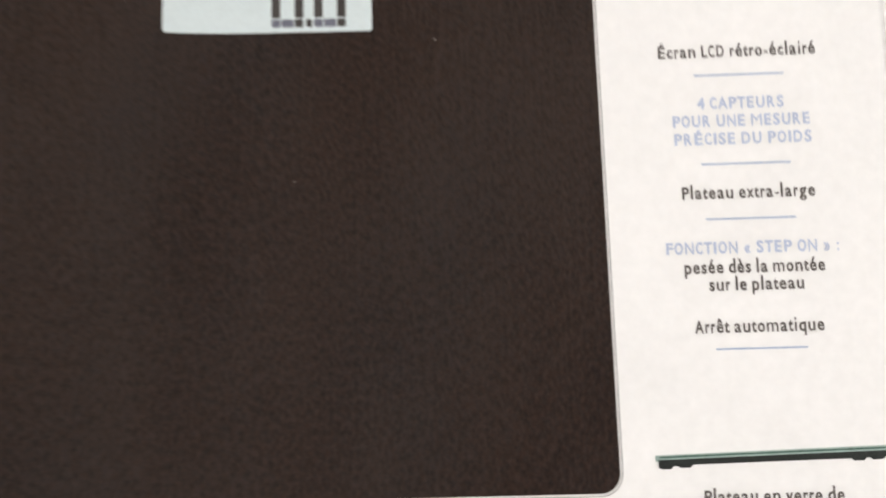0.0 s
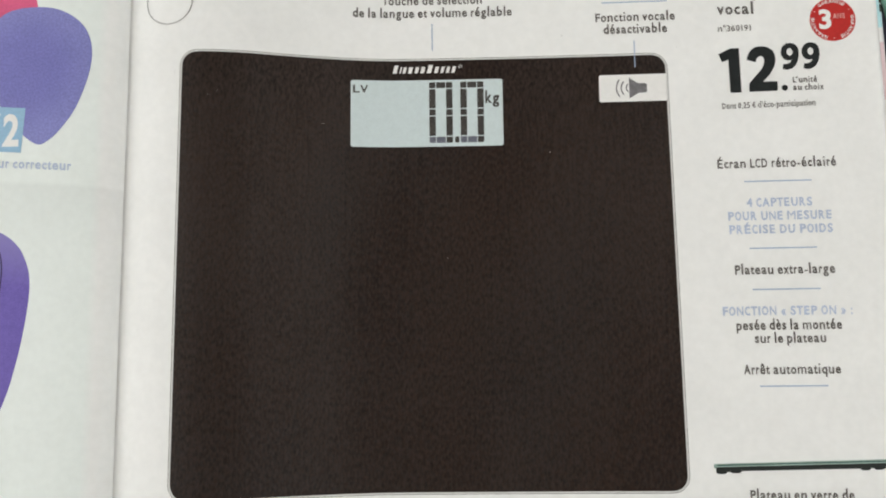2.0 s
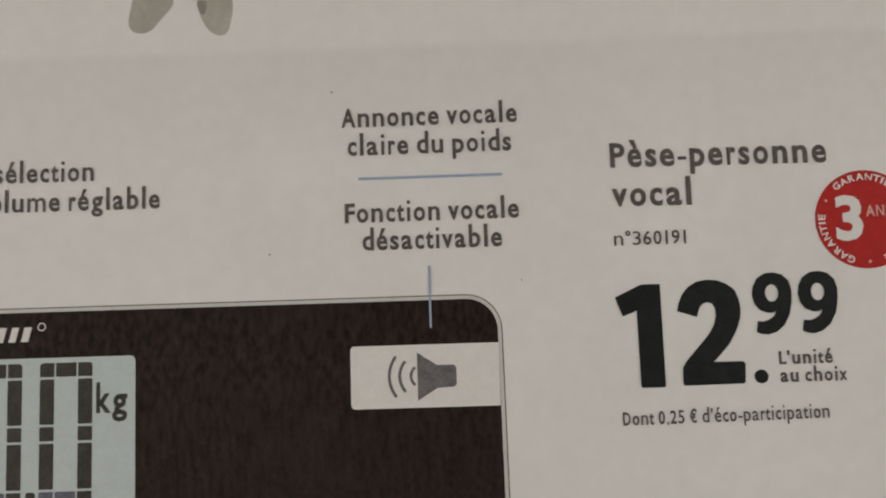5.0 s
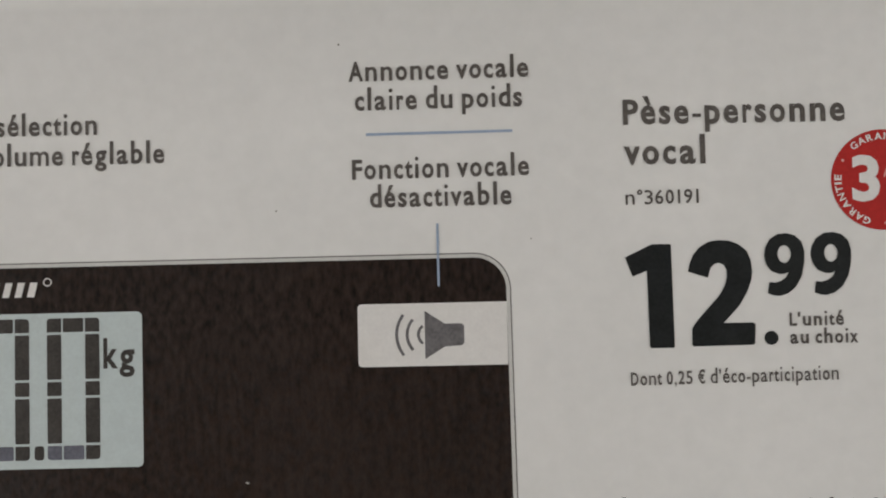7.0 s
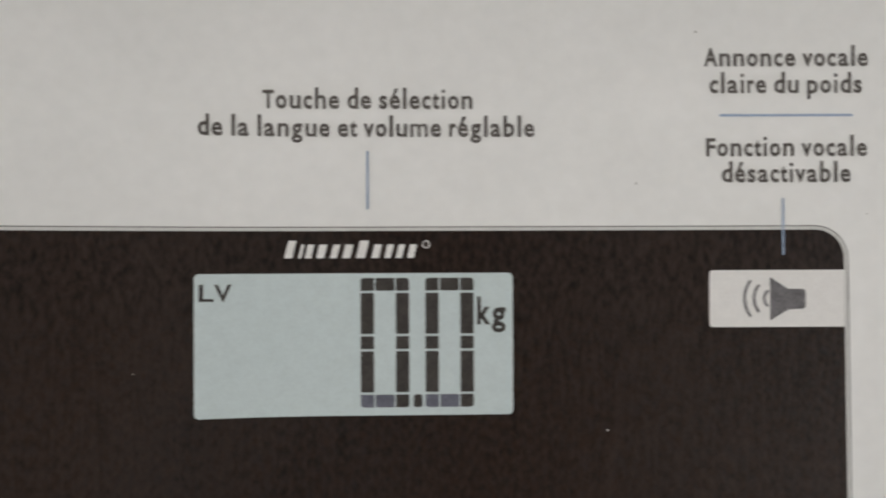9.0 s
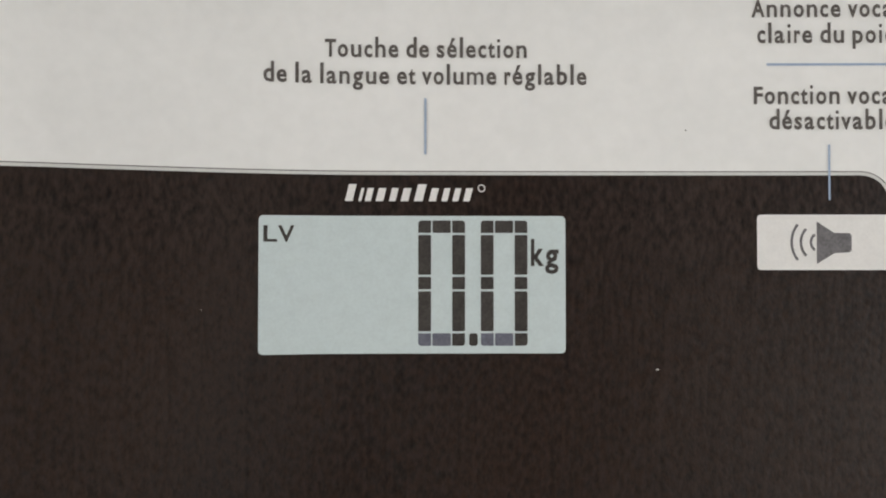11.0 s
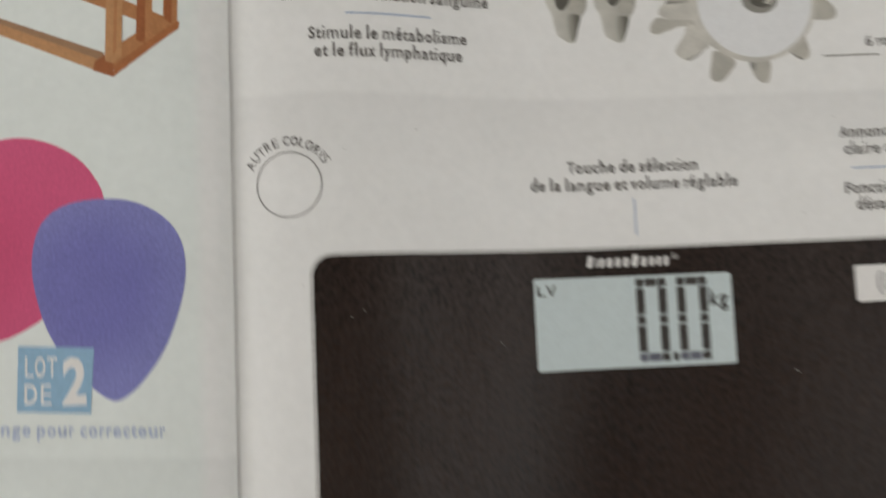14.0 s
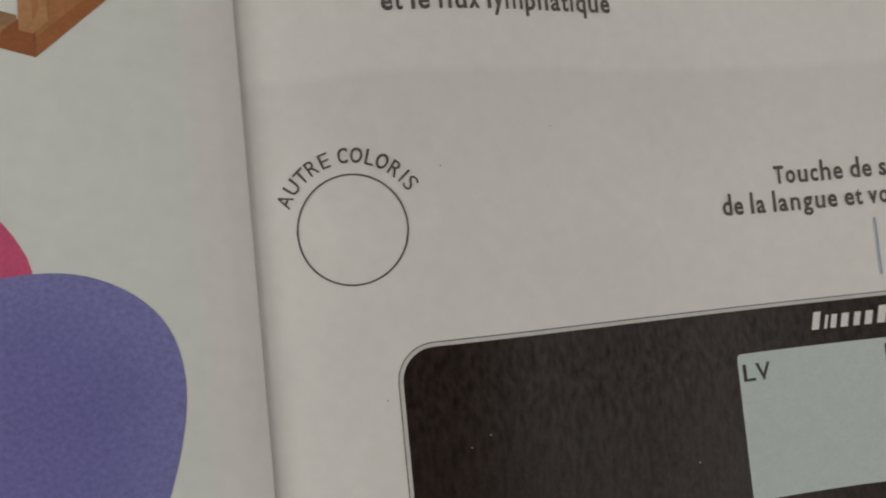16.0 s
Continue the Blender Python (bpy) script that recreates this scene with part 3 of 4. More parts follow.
printed("display_point", outline(rounded(0.0907, 0.0918, -0.0168, -0.0152, 0.0003, 3)), M_SEG, RP, 3, "", False)
text("display_letters", "LV", 0.0643, 0.0682, -0.0034, 0.0021, M_SEG, RP, 0.0)
text("unit_letters", "kg", 0.0987, 0.1023, -0.0065, 0.0030, M_SEG, RP, 0.022)


# A maker's mark as plain slanted bars: two tall ones and a run of lower ones.
s, y = 0.0746, 0.0019
for w, h in ((0.0015, 0.0022), (0.0006, 0.0017), (0.0012, 0.0017), (0.0015, 0.0017), (0.0013, 0.0017), (0.0015, 0.0017), (0.0017, 0.0022), (0.0014, 0.0017), (0.0012, 0.0017), (0.0012, 0.0017), (0.0013, 0.0017)):
    slant = 0.25 * h
    printed("mark_bar", outline([(s, y), (s + 0.66 * w, y), (s + 0.66 * w + slant, y + h), (s + slant, y + h)]), M_WHITE, RP, 2, "white bar of the maker's mark", False)
    s += w + 0.00022
printed("mark_ring", loop_band(circle(0.0923, 0.0036, 0.0005, 16), circle(0.0923, 0.0036, 0.00036, 16)), M_WHITE, RP, 2, "", False)

# The talking-scale label.
printed("sound_label", outline(rounded(0.1281, 0.14525, -0.0070, 0.0002, 0.0005, 4, (0, 0, 1, 1))), M_WHITE, RP, 2, "white label with a loudspeaker symbol")
spk = outline([(0.1358, -0.0062), (0.1381, -0.0048), (0.1400, -0.0047), (0.1403, -0.0044), (0.1403, -0.0025), (0.1400, -0.0022), (0.1381, -0.0022), (0.1358, -0.0007)])
printed("speaker_symbol", spk, M_SPK, RP, 3, "grey loudspeaker symbol", False)
for r, half in ((0.0012, 54), (0.0025, 43), (0.0037, 38)):
    cx, cy = 0.1363, -0.0034
    n = 12
    ring = [[(cx - rr * math.cos(radians(-half + 2 * half * i / n)), cy + rr * math.sin(radians(-half + 2 * half * i / n))) for i in range(n + 1)] for rr in (r + 0.00022, r - 0.00012)]
    arc = bmesh.new()
    a, b = [[arc.verts.new((*p, 0)) for p in line] for line in ring]
    for i in range(n):
        arc.faces.new((a[i], a[i + 1], b[i + 1], b[i]))
    printed("sound_wave", arc, M_SPK, RP, 3, "", False)


def rule(s0, s1, y, name="rule", w=0.0003, mat=None):
    return printed(name, outline([(s0, y - w / 2), (s1, y - w / 2), (s1, y + w / 2), (s0, y + w / 2)]), mat or M_RULE, RP, 3)


def callout(s, y0, y1):
    w = 0.00026
    return printed("callout_line", outline([(s - w / 2, y0), (s + w / 2, y0), (s + w / 2, y1), (s - w / 2, y1)]), M_RULE, RP, 4, "thin pale blue line", False)


# ---- print on the right page: words ----
text("caption", "Touche de sélection", 0.0720, 0.0982, 0.0206, 0.0023, M_TEXT, RP, 0.014)
text("caption", "de la langue et volume réglable", 0.0642, 0.1060, 0.0171, 0.0023, M_TEXT, RP, 0.014)
callout(0.0850, 0.0080, 0.0153)
text("caption", "Annonce vocale", 0.1276, 0.1484, 0.0260, 0.0023, M_TEXT, RP, 0.014)
text("caption", "claire du poids", 0.1283, 0.1476, 0.0226, 0.0023, M_TEXT, RP, 0.014)
rule(0.1295, 0.1464, 0.0198)
text("caption", "Fonction vocale", 0.1278, 0.1482, 0.0146, 0.0023, M_TEXT, RP, 0.014)
text("caption", "désactivable", 0.1298, 0.1461, 0.0113, 0.0023, M_TEXT, RP, 0.014)
callout(0.1375, 0.0021, 0.0093)
text("headline", "Pèse-personne", 0.1591, 0.1841, 0.0201, 0.0029, M_TEXT, RP, 0.024, tilt=-0.012)
text("headline", "vocal", 0.1591, 0.1683, 0.0155, 0.0029, M_TEXT, RP, 0.024, tilt=-0.012)
text("item_number", "n°360191", 0.1591, 0.1674, 0.0109, 0.0016, M_TEXT, RP, 0.0)
one = [(0.0, 0.88), (0.572, 1.0), (0.958, 0.999), (0.983, 0.992), (1.0, 0.016), (0.977, 0.0), (0.504, 0.002), (0.474, 0.016), (0.458, 0.746), (0.15, 0.693)]
printed("price_digit", outline([(0.15885 + 0.00530 * u, -0.0055 + 0.0118 * v) for u, v in one]), M_PRICE, RP, 3, "heavy black price digit")
two = [(0.031, 0.016), (0.038, 0.169), (0.098, 0.228), (0.472, 0.481), (0.555, 0.57), (0.588, 0.649), (0.588, 0.717), (0.545, 0.768), (0.473, 0.785), (0.398, 0.773), (0.342, 0.733), (0.297, 0.647), (0.0, 0.708), (0.029, 0.785), (0.085, 0.864), (0.184, 0.937), (0.319, 0.985),
       (0.468, 1.0), (0.634, 0.992), (0.778, 0.957), (0.901, 0.893), (0.957, 0.801), (0.976, 0.698), (0.957, 0.619), (0.898, 0.518), (0.774, 0.385), (0.519, 0.216), (0.958, 0.215), (1.0, 0.196), (0.982, 0.021), (0.958, 0.006), (0.058, 0.0)]
printed("price_digit", outline([(0.16590 + 0.00740 * u, -0.0054 + 0.0120 * v) for u, v in two]), M_PRICE, RP, 3, "heavy black price digit")
printed("price_point", outline(circle(0.1750, -0.0046, 0.00078, 24)), M_PRICE, RP, 3, "", False)


def nine(s0, y, wide, high):
    """A heavy 9: a bowl round an upright eye, and a hooked tail."""
    rim = [(0.064, 0.048), (0.203, 0.011), (0.351, 0.0), (0.563, 0.038), (0.764, 0.14), (0.92, 0.317), (0.991, 0.526), (1.0, 0.717), (0.933, 0.865), (0.782, 0.961), (0.576, 1.0), (0.348, 0.989), (0.147, 0.909), (0.032, 0.776), (0.0, 0.642), (0.046, 0.507), (0.166, 0.401), (0.358, 0.351),
           (0.507, 0.352), (0.594, 0.381), (0.525, 0.294), (0.4, 0.239), (0.254, 0.212), (0.112, 0.226)]
    bm = bmesh.new()
    eye = [(0.50 + 0.165 * math.cos(2 * math.pi * i / 24), 0.668 + 0.140 * math.sin(2 * math.pi * i / 24)) for i in range(24)]
    edges = []
    for loop in (rim, eye):
        vs = [bm.verts.new((s0 + wide * u, y + high * v, 0)) for u, v in loop]
        edges += [bm.edges.new((a, b)) for a, b in zip(vs, vs[1:] + vs[:1])]
    bmesh.ops.triangle_fill(bm, edges=edges, use_beauty=True)
    return bm


for s0 in (0.1745, 0.1797):
    printed("price_digit", nine(s0, 0.0001, 0.0045, 0.0071), M_PRICE, RP, 3, "heavy black raised price digit")
text("price_note", "L'unité", 0.1771, 0.1831, -0.0033, 0.0015, M_TEXT, RP, 0.022)
text("price_note", "au choix", 0.1771, 0.1846, -0.0053, 0.0015, M_TEXT, RP, 0.022)
text("fee_note", "Dont 0,25 € d'éco-participation", 0.1591, 0.1823, -0.0097, 0.0015, M_TEXT, RP, 0.004, tilt=0.012)

text("feature", "Écran LCD rétro-éclairé", 0.1571, 0.1863, -0.0252, 0.0023, M_TEXT, RP, 0.014)
rule(0.1635, 0.1801, -0.0287)
text("feature", "4 CAPTEURS", 0.1638, 0.1798, -0.0352, 0.0022, M_BLUE, RP, 0.022, "pale blue capitals")
text("feature", "POUR UNE MESURE", 0.1591, 0.1843, -0.0386, 0.0022, M_BLUE, RP, 0.022, "pale blue capitals")
text("feature", "PRÉCISE DU POIDS", 0.1592, 0.1844, -0.0420, 0.0022, M_BLUE, RP, 0.022, "pale blue capitals")
rule(0.1639, 0.1802, -0.0457)
text("feature", "Plateau extra-large", 0.1600, 0.1842, -0.0522, 0.0023, M_TEXT, RP, 0.014)
rule(0.1641, 0.1804, -0.0560)
text("feature", "FONCTION « STEP ON » :", 0.1565, 0.1877, -0.0624, 0.0022, M_BLUE, RP, 0.022, "pale blue capitals")
text("feature", "pesée dès la montée", 0.1596, 0.1849, -0.0660, 0.0023, M_TEXT, RP, 0.014)
text("feature", "sur le plateau", 0.1639, 0.1809, -0.0692, 0.0023, M_TEXT, RP, 0.014)
text("feature", "Arrêt automatique", 0.1608, 0.1839, -0.0768, 0.0023, M_TEXT, RP, 0.014)
rule(0.1644, 0.1807, -0.0797)
text("feature", "Plateau en verre de", 0.1607, 0.1850, -0.1067, 0.0023, M_TEXT, RP, 0.014)
text("feature", "sécurité d'env. 6 mm", 0.1597, 0.1860, -0.1101, 0.0023, M_TEXT, RP, 0.014)

# The scale seen from the side.
printed("glass_edge_picture", outline([(0.1524, -0.0992), (0.1534, -0.0995), (0.1926, -0.0986), (0.1936, -0.0984), (0.1937, -0.0972), (0.1524, -0.0982)]), ink("printed_glass_green", (0.30, 0.40, 0.36), 0.2), RP, 2, "pale green glass edge")
printed("glass_tint_picture", outline([(0.1532, -0.0987), (0.1929, -0.0978), (0.1929, -0.0975), (0.1532, -0.0984)]), ink("printed_deep_green", (0.045, 0.105, 0.08), 0.2), RP, 2.5, "deep green core of the glass")
side = outline([(0.1529, -0.1003), (0.1535, -0.1006), (0.1551, -0.1006), (0.1556, -0.1001), (0.1563, -0.1001), (0.1567, -0.1004), (0.1585, -0.1004), (0.1591, -0.0999), (0.1867, -0.0994), (0.1872, -0.0998), (0.1889, -0.0998), (0.1894, -0.0993), (0.1900, -0.0993), (0.1905, -0.0997), (0.1922, -0.0996), (0.1930, -0.0990), (0.1930, -0.0981), (0.1529, -0.0990)])
printed("side_view_picture", side, ink("printed_green_black", (0.020, 0.024, 0.022), 0.4), RP, 3, "dark side view of the scale with its feet")

# The red guarantee seal.
BX, BY, BR = 0.1880, 0.0130, 0.00570
printed("seal", outline(circle(BX, BY, BR, 64)), M_RED, RP, 2, "round red guarantee seal")
text("seal_number", "3", BX - 0.0034, BX - 0.0003, BY - 0.0024, 0.0052, M_WHITE, RP, 0.045, "white numeral")
text("seal_word", "ANS", BX + 0.0001, BX + 0.0031, BY + 0.0003, 0.0013, M_RED_L, RP, 0.0)
for a in (92, -28, 212):
    printed("seal_dot", outline(circle(BX + BR * 0.86 * math.cos(radians(a + 60)), BY + BR * 0.86 * math.sin(radians(a + 60)), 0.00017, 10)), M_RED_L, RP, 3, "", False)
    arc_text("seal_ring_word", "GARANTIE", BX, BY, BR * 0.80, 0.0008, a + 40, a - 40, M_WHITE, RP, 0.02)

# The colour ring.
CX, CY, CR = 0.0174, 0.0187, 0.0060
printed("colour_ring", loop_band(circle(CX, CY, CR + 0.0001, 72), circle(CX, CY, CR - 0.00008, 72)), M_TEXT, RP, 3, "thin dark ring")
arc_text("ring_caption", "AUTRE COLORIS", CX, CY, CR * 1.21, 0.0017, 157, 30, M_TEXT, RP, -0.012)

# Flecks left out by the ink on the plate, and dark specks on the paper.
for x, y, r in ((0.1151, -0.0199, 0.00020), (0.0884, -0.0468, 0.00013), (0.0302, -0.0048, 0.00010), (0.0280, -0.0059, 0.00010), (0.0567, -0.0120, 0.00009)):
    printed("print_fleck", outline([(x + r * math.cos(a) * k, y + r * math.sin(a) * 0.7 * k) for a, k in ((0, 1.2), (1.1, 0.7), (2.0, 1.0), (3.0, 1.3), (4.1, 0.7), (5.2, 1.0))]), M_RIM, RP, 2, "tiny pale fleck", False)
for x, y, r in ((0.1189, 0.0112, 0.00014), (0.1265, 0.0304, 0.00016), (0.0276, 0.0249, 0.00010), (0.0414, 0.0289, 0.00012), (0.0195, 0.0001, 0.00011), (0.1482, 0.0073, 0.00010)):
    printed("paper_speck", outline([(x + r * math.cos(a) * k, y + r * math.sin(a) * k) for a, k in ((0, 1.1), (1.2, 0.7), (2.2, 1.0), (3.2, 0.8), (4.3, 1.0), (5.3, 0.8))]), M_GREY_D, RP, 2, "tiny dark speck", False)

# The article above: words and the massage roller.
text("caption", "Stimule la circulation sanguine", 0.0166, 0.0572, 0.0536, 0.0023, M_TEXT, RP, 0.014)
rule(0.0286, 0.0453, 0.0509)
text("caption", "Stimule le métabolisme", 0.0218, 0.0524, 0.0459, 0.0023, M_TEXT, RP, 0.014)
text("caption", "et le flux lymphatique", 0.0228, 0.0513, 0.0425, 0.0023, M_TEXT, RP, 0.014)
text("caption", "6 rouleaux pour un massage", 0.1347, 0.1714, 0.0447, 0.0023, M_TEXT, RP, 0.014)
text("caption", "vertical et horizontal", 0.1396, 0.1666, 0.0414, 0.0023, M_TEXT, RP, 0.014)
rule(0.1257, 0.1372, 0.0430, "callout_line", mat=M_GREY_D)

GX, GY, GR = 0.1124, 0.0550, 0.0118


def roller(name, shape, mat, layer, label="", rounds=2):
    printed(name, outline(soft(shape, rounds)), mat, RP, layer, label)


roller("roller_finger", [(0.0691, 0.064), (0.0691, 0.0571), (0.0694, 0.0551), (0.0706, 0.0533), (0.071, 0.0505), (0.0715, 0.0486), (0.0724, 0.0481), (0.0737, 0.0472), (0.0747, 0.0472), (0.0753, 0.0477), (0.076, 0.0505), (0.0766, 0.0528), (0.0778, 0.0538), (0.078, 0.0571), (0.078, 0.064)], M_FINGER_1, 1, "grey massage finger of the roller")
roller("finger_recess", [(0.0711, 0.0572), (0.0714, 0.0549), (0.0726, 0.0536), (0.074, 0.0549), (0.0747, 0.0567), (0.0746, 0.0572)], M_GREY_X, 2, "dark recess of the finger")
roller("finger_facet", [(0.074, 0.0541), (0.0747, 0.0562), (0.0773, 0.0557), (0.0778, 0.0538), (0.0767, 0.0531), (0.0748, 0.0533)], M_GREY_M, 2.5, "")
roller("finger_side", [(0.0735, 0.0533), (0.0767, 0.0531), (0.0759, 0.0505), (0.0752, 0.0477), (0.0745, 0.0472), (0.0737, 0.0495)], M_SIDE_1, 3, "dark side of the finger")
roller("roller_finger", [(0.0792, 0.064), (0.0792, 0.0571), (0.0796, 0.0543), (0.0807, 0.0529), (0.0812, 0.0484), (0.0824, 0.0479), (0.0836, 0.0471), (0.0846, 0.0471), (0.0853, 0.0478), (0.0862, 0.0507), (0.0867, 0.0527), (0.0877, 0.0537), (0.0881, 0.0568), (0.0881, 0.064)], M_FINGER_2, 1, "grey massage finger of the roller")
roller("finger_recess", [(0.0819, 0.057), (0.0822, 0.0555), (0.0832, 0.0545), (0.0844, 0.0554), (0.0851, 0.0566), (0.0851, 0.0569)], M_GREY_X, 2, "dark recess of the finger")
roller("finger_facet", [(0.0842, 0.0539), (0.0848, 0.0556), (0.0873, 0.0553), (0.0877, 0.0537), (0.0867, 0.0526), (0.0847, 0.0531)], M_GREY_M, 2.5, "")
roller("finger_side", [(0.0837, 0.0528), (0.0866, 0.0525), (0.086, 0.0502), (0.0851, 0.0477), (0.0844, 0.0471), (0.0837, 0.0493)], M_SIDE_2, 3, "dark side of the finger")
roller("roller_tooth", [(0.0925, 0.0525), (0.0925, 0.0536), (0.0934, 0.0548), (0.0953, 0.0558), (0.0987, 0.0561), (0.1009, 0.0558), (0.1009, 0.0514), (0.0968, 0.0515), (0.0942, 0.0517)], M_GREY, 1.4, "grey two-lobed tooth of the massage roller")
roller("tooth_shade", [(0.0934, 0.0548), (0.0953, 0.0559), (0.1002, 0.0561), (0.0999, 0.0554), (0.0963, 0.0549)], M_GREY_D, 1.8, "")
roller("roller_tooth", [(0.0922, 0.0523), (0.091, 0.0511), (0.0905, 0.0498), (0.0907, 0.0488), (0.092, 0.0485), (0.094, 0.0492), (0.0964, 0.0501), (0.0976, 0.0502), (0.1002, 0.0492), (0.1007, 0.0515), (0.0968, 0.0515), (0.0942, 0.0517)], M_GREY_M, 1, "grey lower lobe of a tooth")
roller("roller_tooth", [(0.0978, 0.05), (0.0976, 0.0483), (0.0962, 0.0466), (0.0954, 0.0453), (0.0955, 0.0443), (0.0969, 0.0433), (0.0981, 0.0428), (0.0993, 0.0434), (0.1012, 0.0451), (0.1029, 0.0457), (0.1017, 0.0491), (0.0992, 0.0507)], M_GREY, 1.2, "grey rounded tooth of the massage roller")
roller("tooth_shade", [(0.0972, 0.0432), (0.0983, 0.0429), (0.0998, 0.0437), (0.1015, 0.045), (0.1008, 0.0447), (0.0988, 0.0436)], M_GREY_D, 1.6, "")
roller("roller_tooth", [(0.1031, 0.0453), (0.1027, 0.0426), (0.1021, 0.0398), (0.1025, 0.0387), (0.1037, 0.0383), (0.1049, 0.0386), (0.1058, 0.0397), (0.1082, 0.0424), (0.1058, 0.0439)], M_GREY_M, 1, "grey rounded tooth of the massage roller")
roller("roller_tooth", [(0.1102, 0.0427), (0.1108, 0.0403), (0.1118, 0.0385), (0.1129, 0.0378), (0.1139, 0.0379), (0.1145, 0.0389), (0.115, 0.0428), (0.1127, 0.0429)], M_GREY_M, 1, "grey rounded tooth of the massage roller")
roller("tooth_shade", [(0.1102, 0.0424), (0.1119, 0.0423), (0.1112, 0.0398)], M_GREY_D, 1.5, "")
roller("roller_tooth", [(0.1184, 0.0444), (0.1196, 0.0434), (0.1208, 0.0424), (0.122, 0.0424), (0.123, 0.0432), (0.123, 0.0445), (0.1223, 0.0473), (0.1219, 0.0483), (0.1199, 0.0456)], M_GREY_M, 1, "grey rounded tooth of the massage roller")
roller("tooth_shade", [(0.1184, 0.0443), (0.1208, 0.0424), (0.122, 0.0424), (0.1208, 0.0431)], M_GREY_D, 1.5, "")
roller("roller_tooth", [(0.125, 0.0552), (0.127, 0.0549), (0.1282, 0.0541), (0.1293, 0.0525), (0.1291, 0.0512), (0.1276, 0.0504), (0.1245, 0.0507), (0.1238, 0.0505), (0.1246, 0.0537)], M_GREY_M, 1, "grey rounded tooth of the massage roller")
printed("roller_rim", outline(circle(GX - 0.0004, GY + 0.0003, GR + 0.0013, 72)), M_GREY, RP, 2, "grey rim of the massage roller")
printed("roller_disc", outline(circle(GX, GY, GR, 64)), M_GREY_L, RP, 3, "pale disc of the massage roller")
printed("roller_hub", outline(circle(0.1135, 0.0553, 0.0037, 32, 0.80)), M_GREY_D, RP, 4, "dark hub of the massage roller")
printed("hub_recess", outline(circle(0.1140, 0.0558, 0.0027, 28, 0.85)), M_GREY_X, RP, 4.3, "black recess in the hub", False)
printed("hub_glint", outline([(0.1143, 0.0545), (0.1156, 0.0541), (0.1163, 0.0551), (0.1158, 0.0560), (0.1150, 0.0553)]), M_GREY, RP, 4.6, "pale glint in the hub", False)
n = 16
lower = [(0.0787 + 0.0396 * i / n, 0.0576 - 0.0022 * math.sin(math.pi * i / n)) for i in range(n + 1)]
printed("roller_housing", outline(lower + [(0.1183, 0.0680), (0.0787, 0.0680)]), M_GREY, RP, 5, "beige housing of the massage roller")


# ---- print on the left page ----
printed("pink_sponge_picture", outline(soft([(-0.0344, -0.0082), (-0.026, -0.0042), (-0.0223, 0.0007), (-0.017, 0.0097), (-0.0152, 0.0165), (-0.0178, 0.0218), (-0.0213, 0.0253), (-0.0264, 0.0278), (-0.0315, 0.0286), (-0.0365, 0.0275), (-0.0398, 0.0253), (-0.0452, 0.0218), (-0.05, 0.0097), (-0.0465, 0.0032), (-0.0387, -0.0033), (-0.0362, -0.0068)])), M_PINK, LP, 1, "pink drop-shaped make-up sponge")
printed("violet_sponge_picture", outline(soft([(-0.0149, 0.017), (-0.0099, 0.0161), (-0.0054, 0.0135), (-0.0026, 0.0098), (-0.0016, 0.0048), (-0.0022, -0.0005), (-0.0037, -0.0058), (-0.0058, -0.011), (-0.0095, -0.016), (-0.0121, -0.0182), (-0.0142, -0.019), (-0.0176, -0.0167), (-0.0214, -0.0127), (-0.0245, -0.0084), (-0.0265, -0.0041), (-0.0279, 0.0012), (-0.0285, 0.0055), (-0.0278, 0.0109), (-0.0256, 0.0145), (-0.0216, 0.0165)])), M_PURPLE, LP, 2, "violet drop-shaped make-up sponge")
lot = outline([(-0.0308, -0.0198), (-0.0182, -0.0207), (-0.0176, -0.0094), (-0.0306, -0.0085)])
printed("lot_label", lot, M_LOT, LP, 3, "pale blue label")
text("lot_word", "LOT", -0.0294, -0.0239, -0.0139, 0.0035, M_WHITE, LP, -0.01, layer=4, tilt=-0.05)
text("lot_word", "DE", -0.0295, -0.0249, -0.0186, 0.0035, M_WHITE, LP, -0.01, layer=4, tilt=-0.05)
text("lot_number", "2", -0.023, -0.0189, -0.0191, 0.0082, M_WHITE, LP, 0.04, layer=4)
text("caption", "Éponge pour correcteur", -0.0389, -0.0056, -0.0235, 0.0023, M_BLUE, LP, 0.018, "pale blue caption", tilt=-0.055)



def mirrored(edge, axis):
    """A closed outline from its edge, top to foot, and the same edge mirrored in an upright axis."""
    return soft(edge + [(2 * axis - x, y) for x, y in reversed(edge)])


FIELD = [(-0.0347, -0.0384), (-0.03, -0.0396), (-0.0264, -0.0424), (-0.0242, -0.0469), (-0.0237, -0.0516), (-0.0243, -0.0609), (-0.0255, -0.0688), (-0.0276, -0.0779), (-0.0313, -0.0875), (-0.0345, -0.0942), (-0.0375, -0.1042)]
RIM = [(-0.0375, -0.0375), (-0.0334, -0.0368), (-0.0287, -0.0378), (-0.0251, -0.0401), (-0.0227, -0.0436), (-0.0212, -0.0476), (-0.0213, -0.0537), (-0.0221, -0.061), (-0.0241, -0.0728), (-0.0276, -0.0825), (-0.0313, -0.0914), (-0.0326, -0.0943), (-0.0356, -0.1043)]
BODY = [(-0.0314, -0.0372), (-0.0256, -0.0393), (-0.0205, -0.0412), (-0.0171, -0.0444), (-0.0153, -0.0481), (-0.0143, -0.0518), (-0.0143, -0.0572), (-0.0153, -0.0651), (-0.0165, -0.0717), (-0.0184, -0.0794), (-0.0215, -0.0871), (-0.0241, -0.0945), (-0.0271, -0.1045)]
AXIS = -0.0390
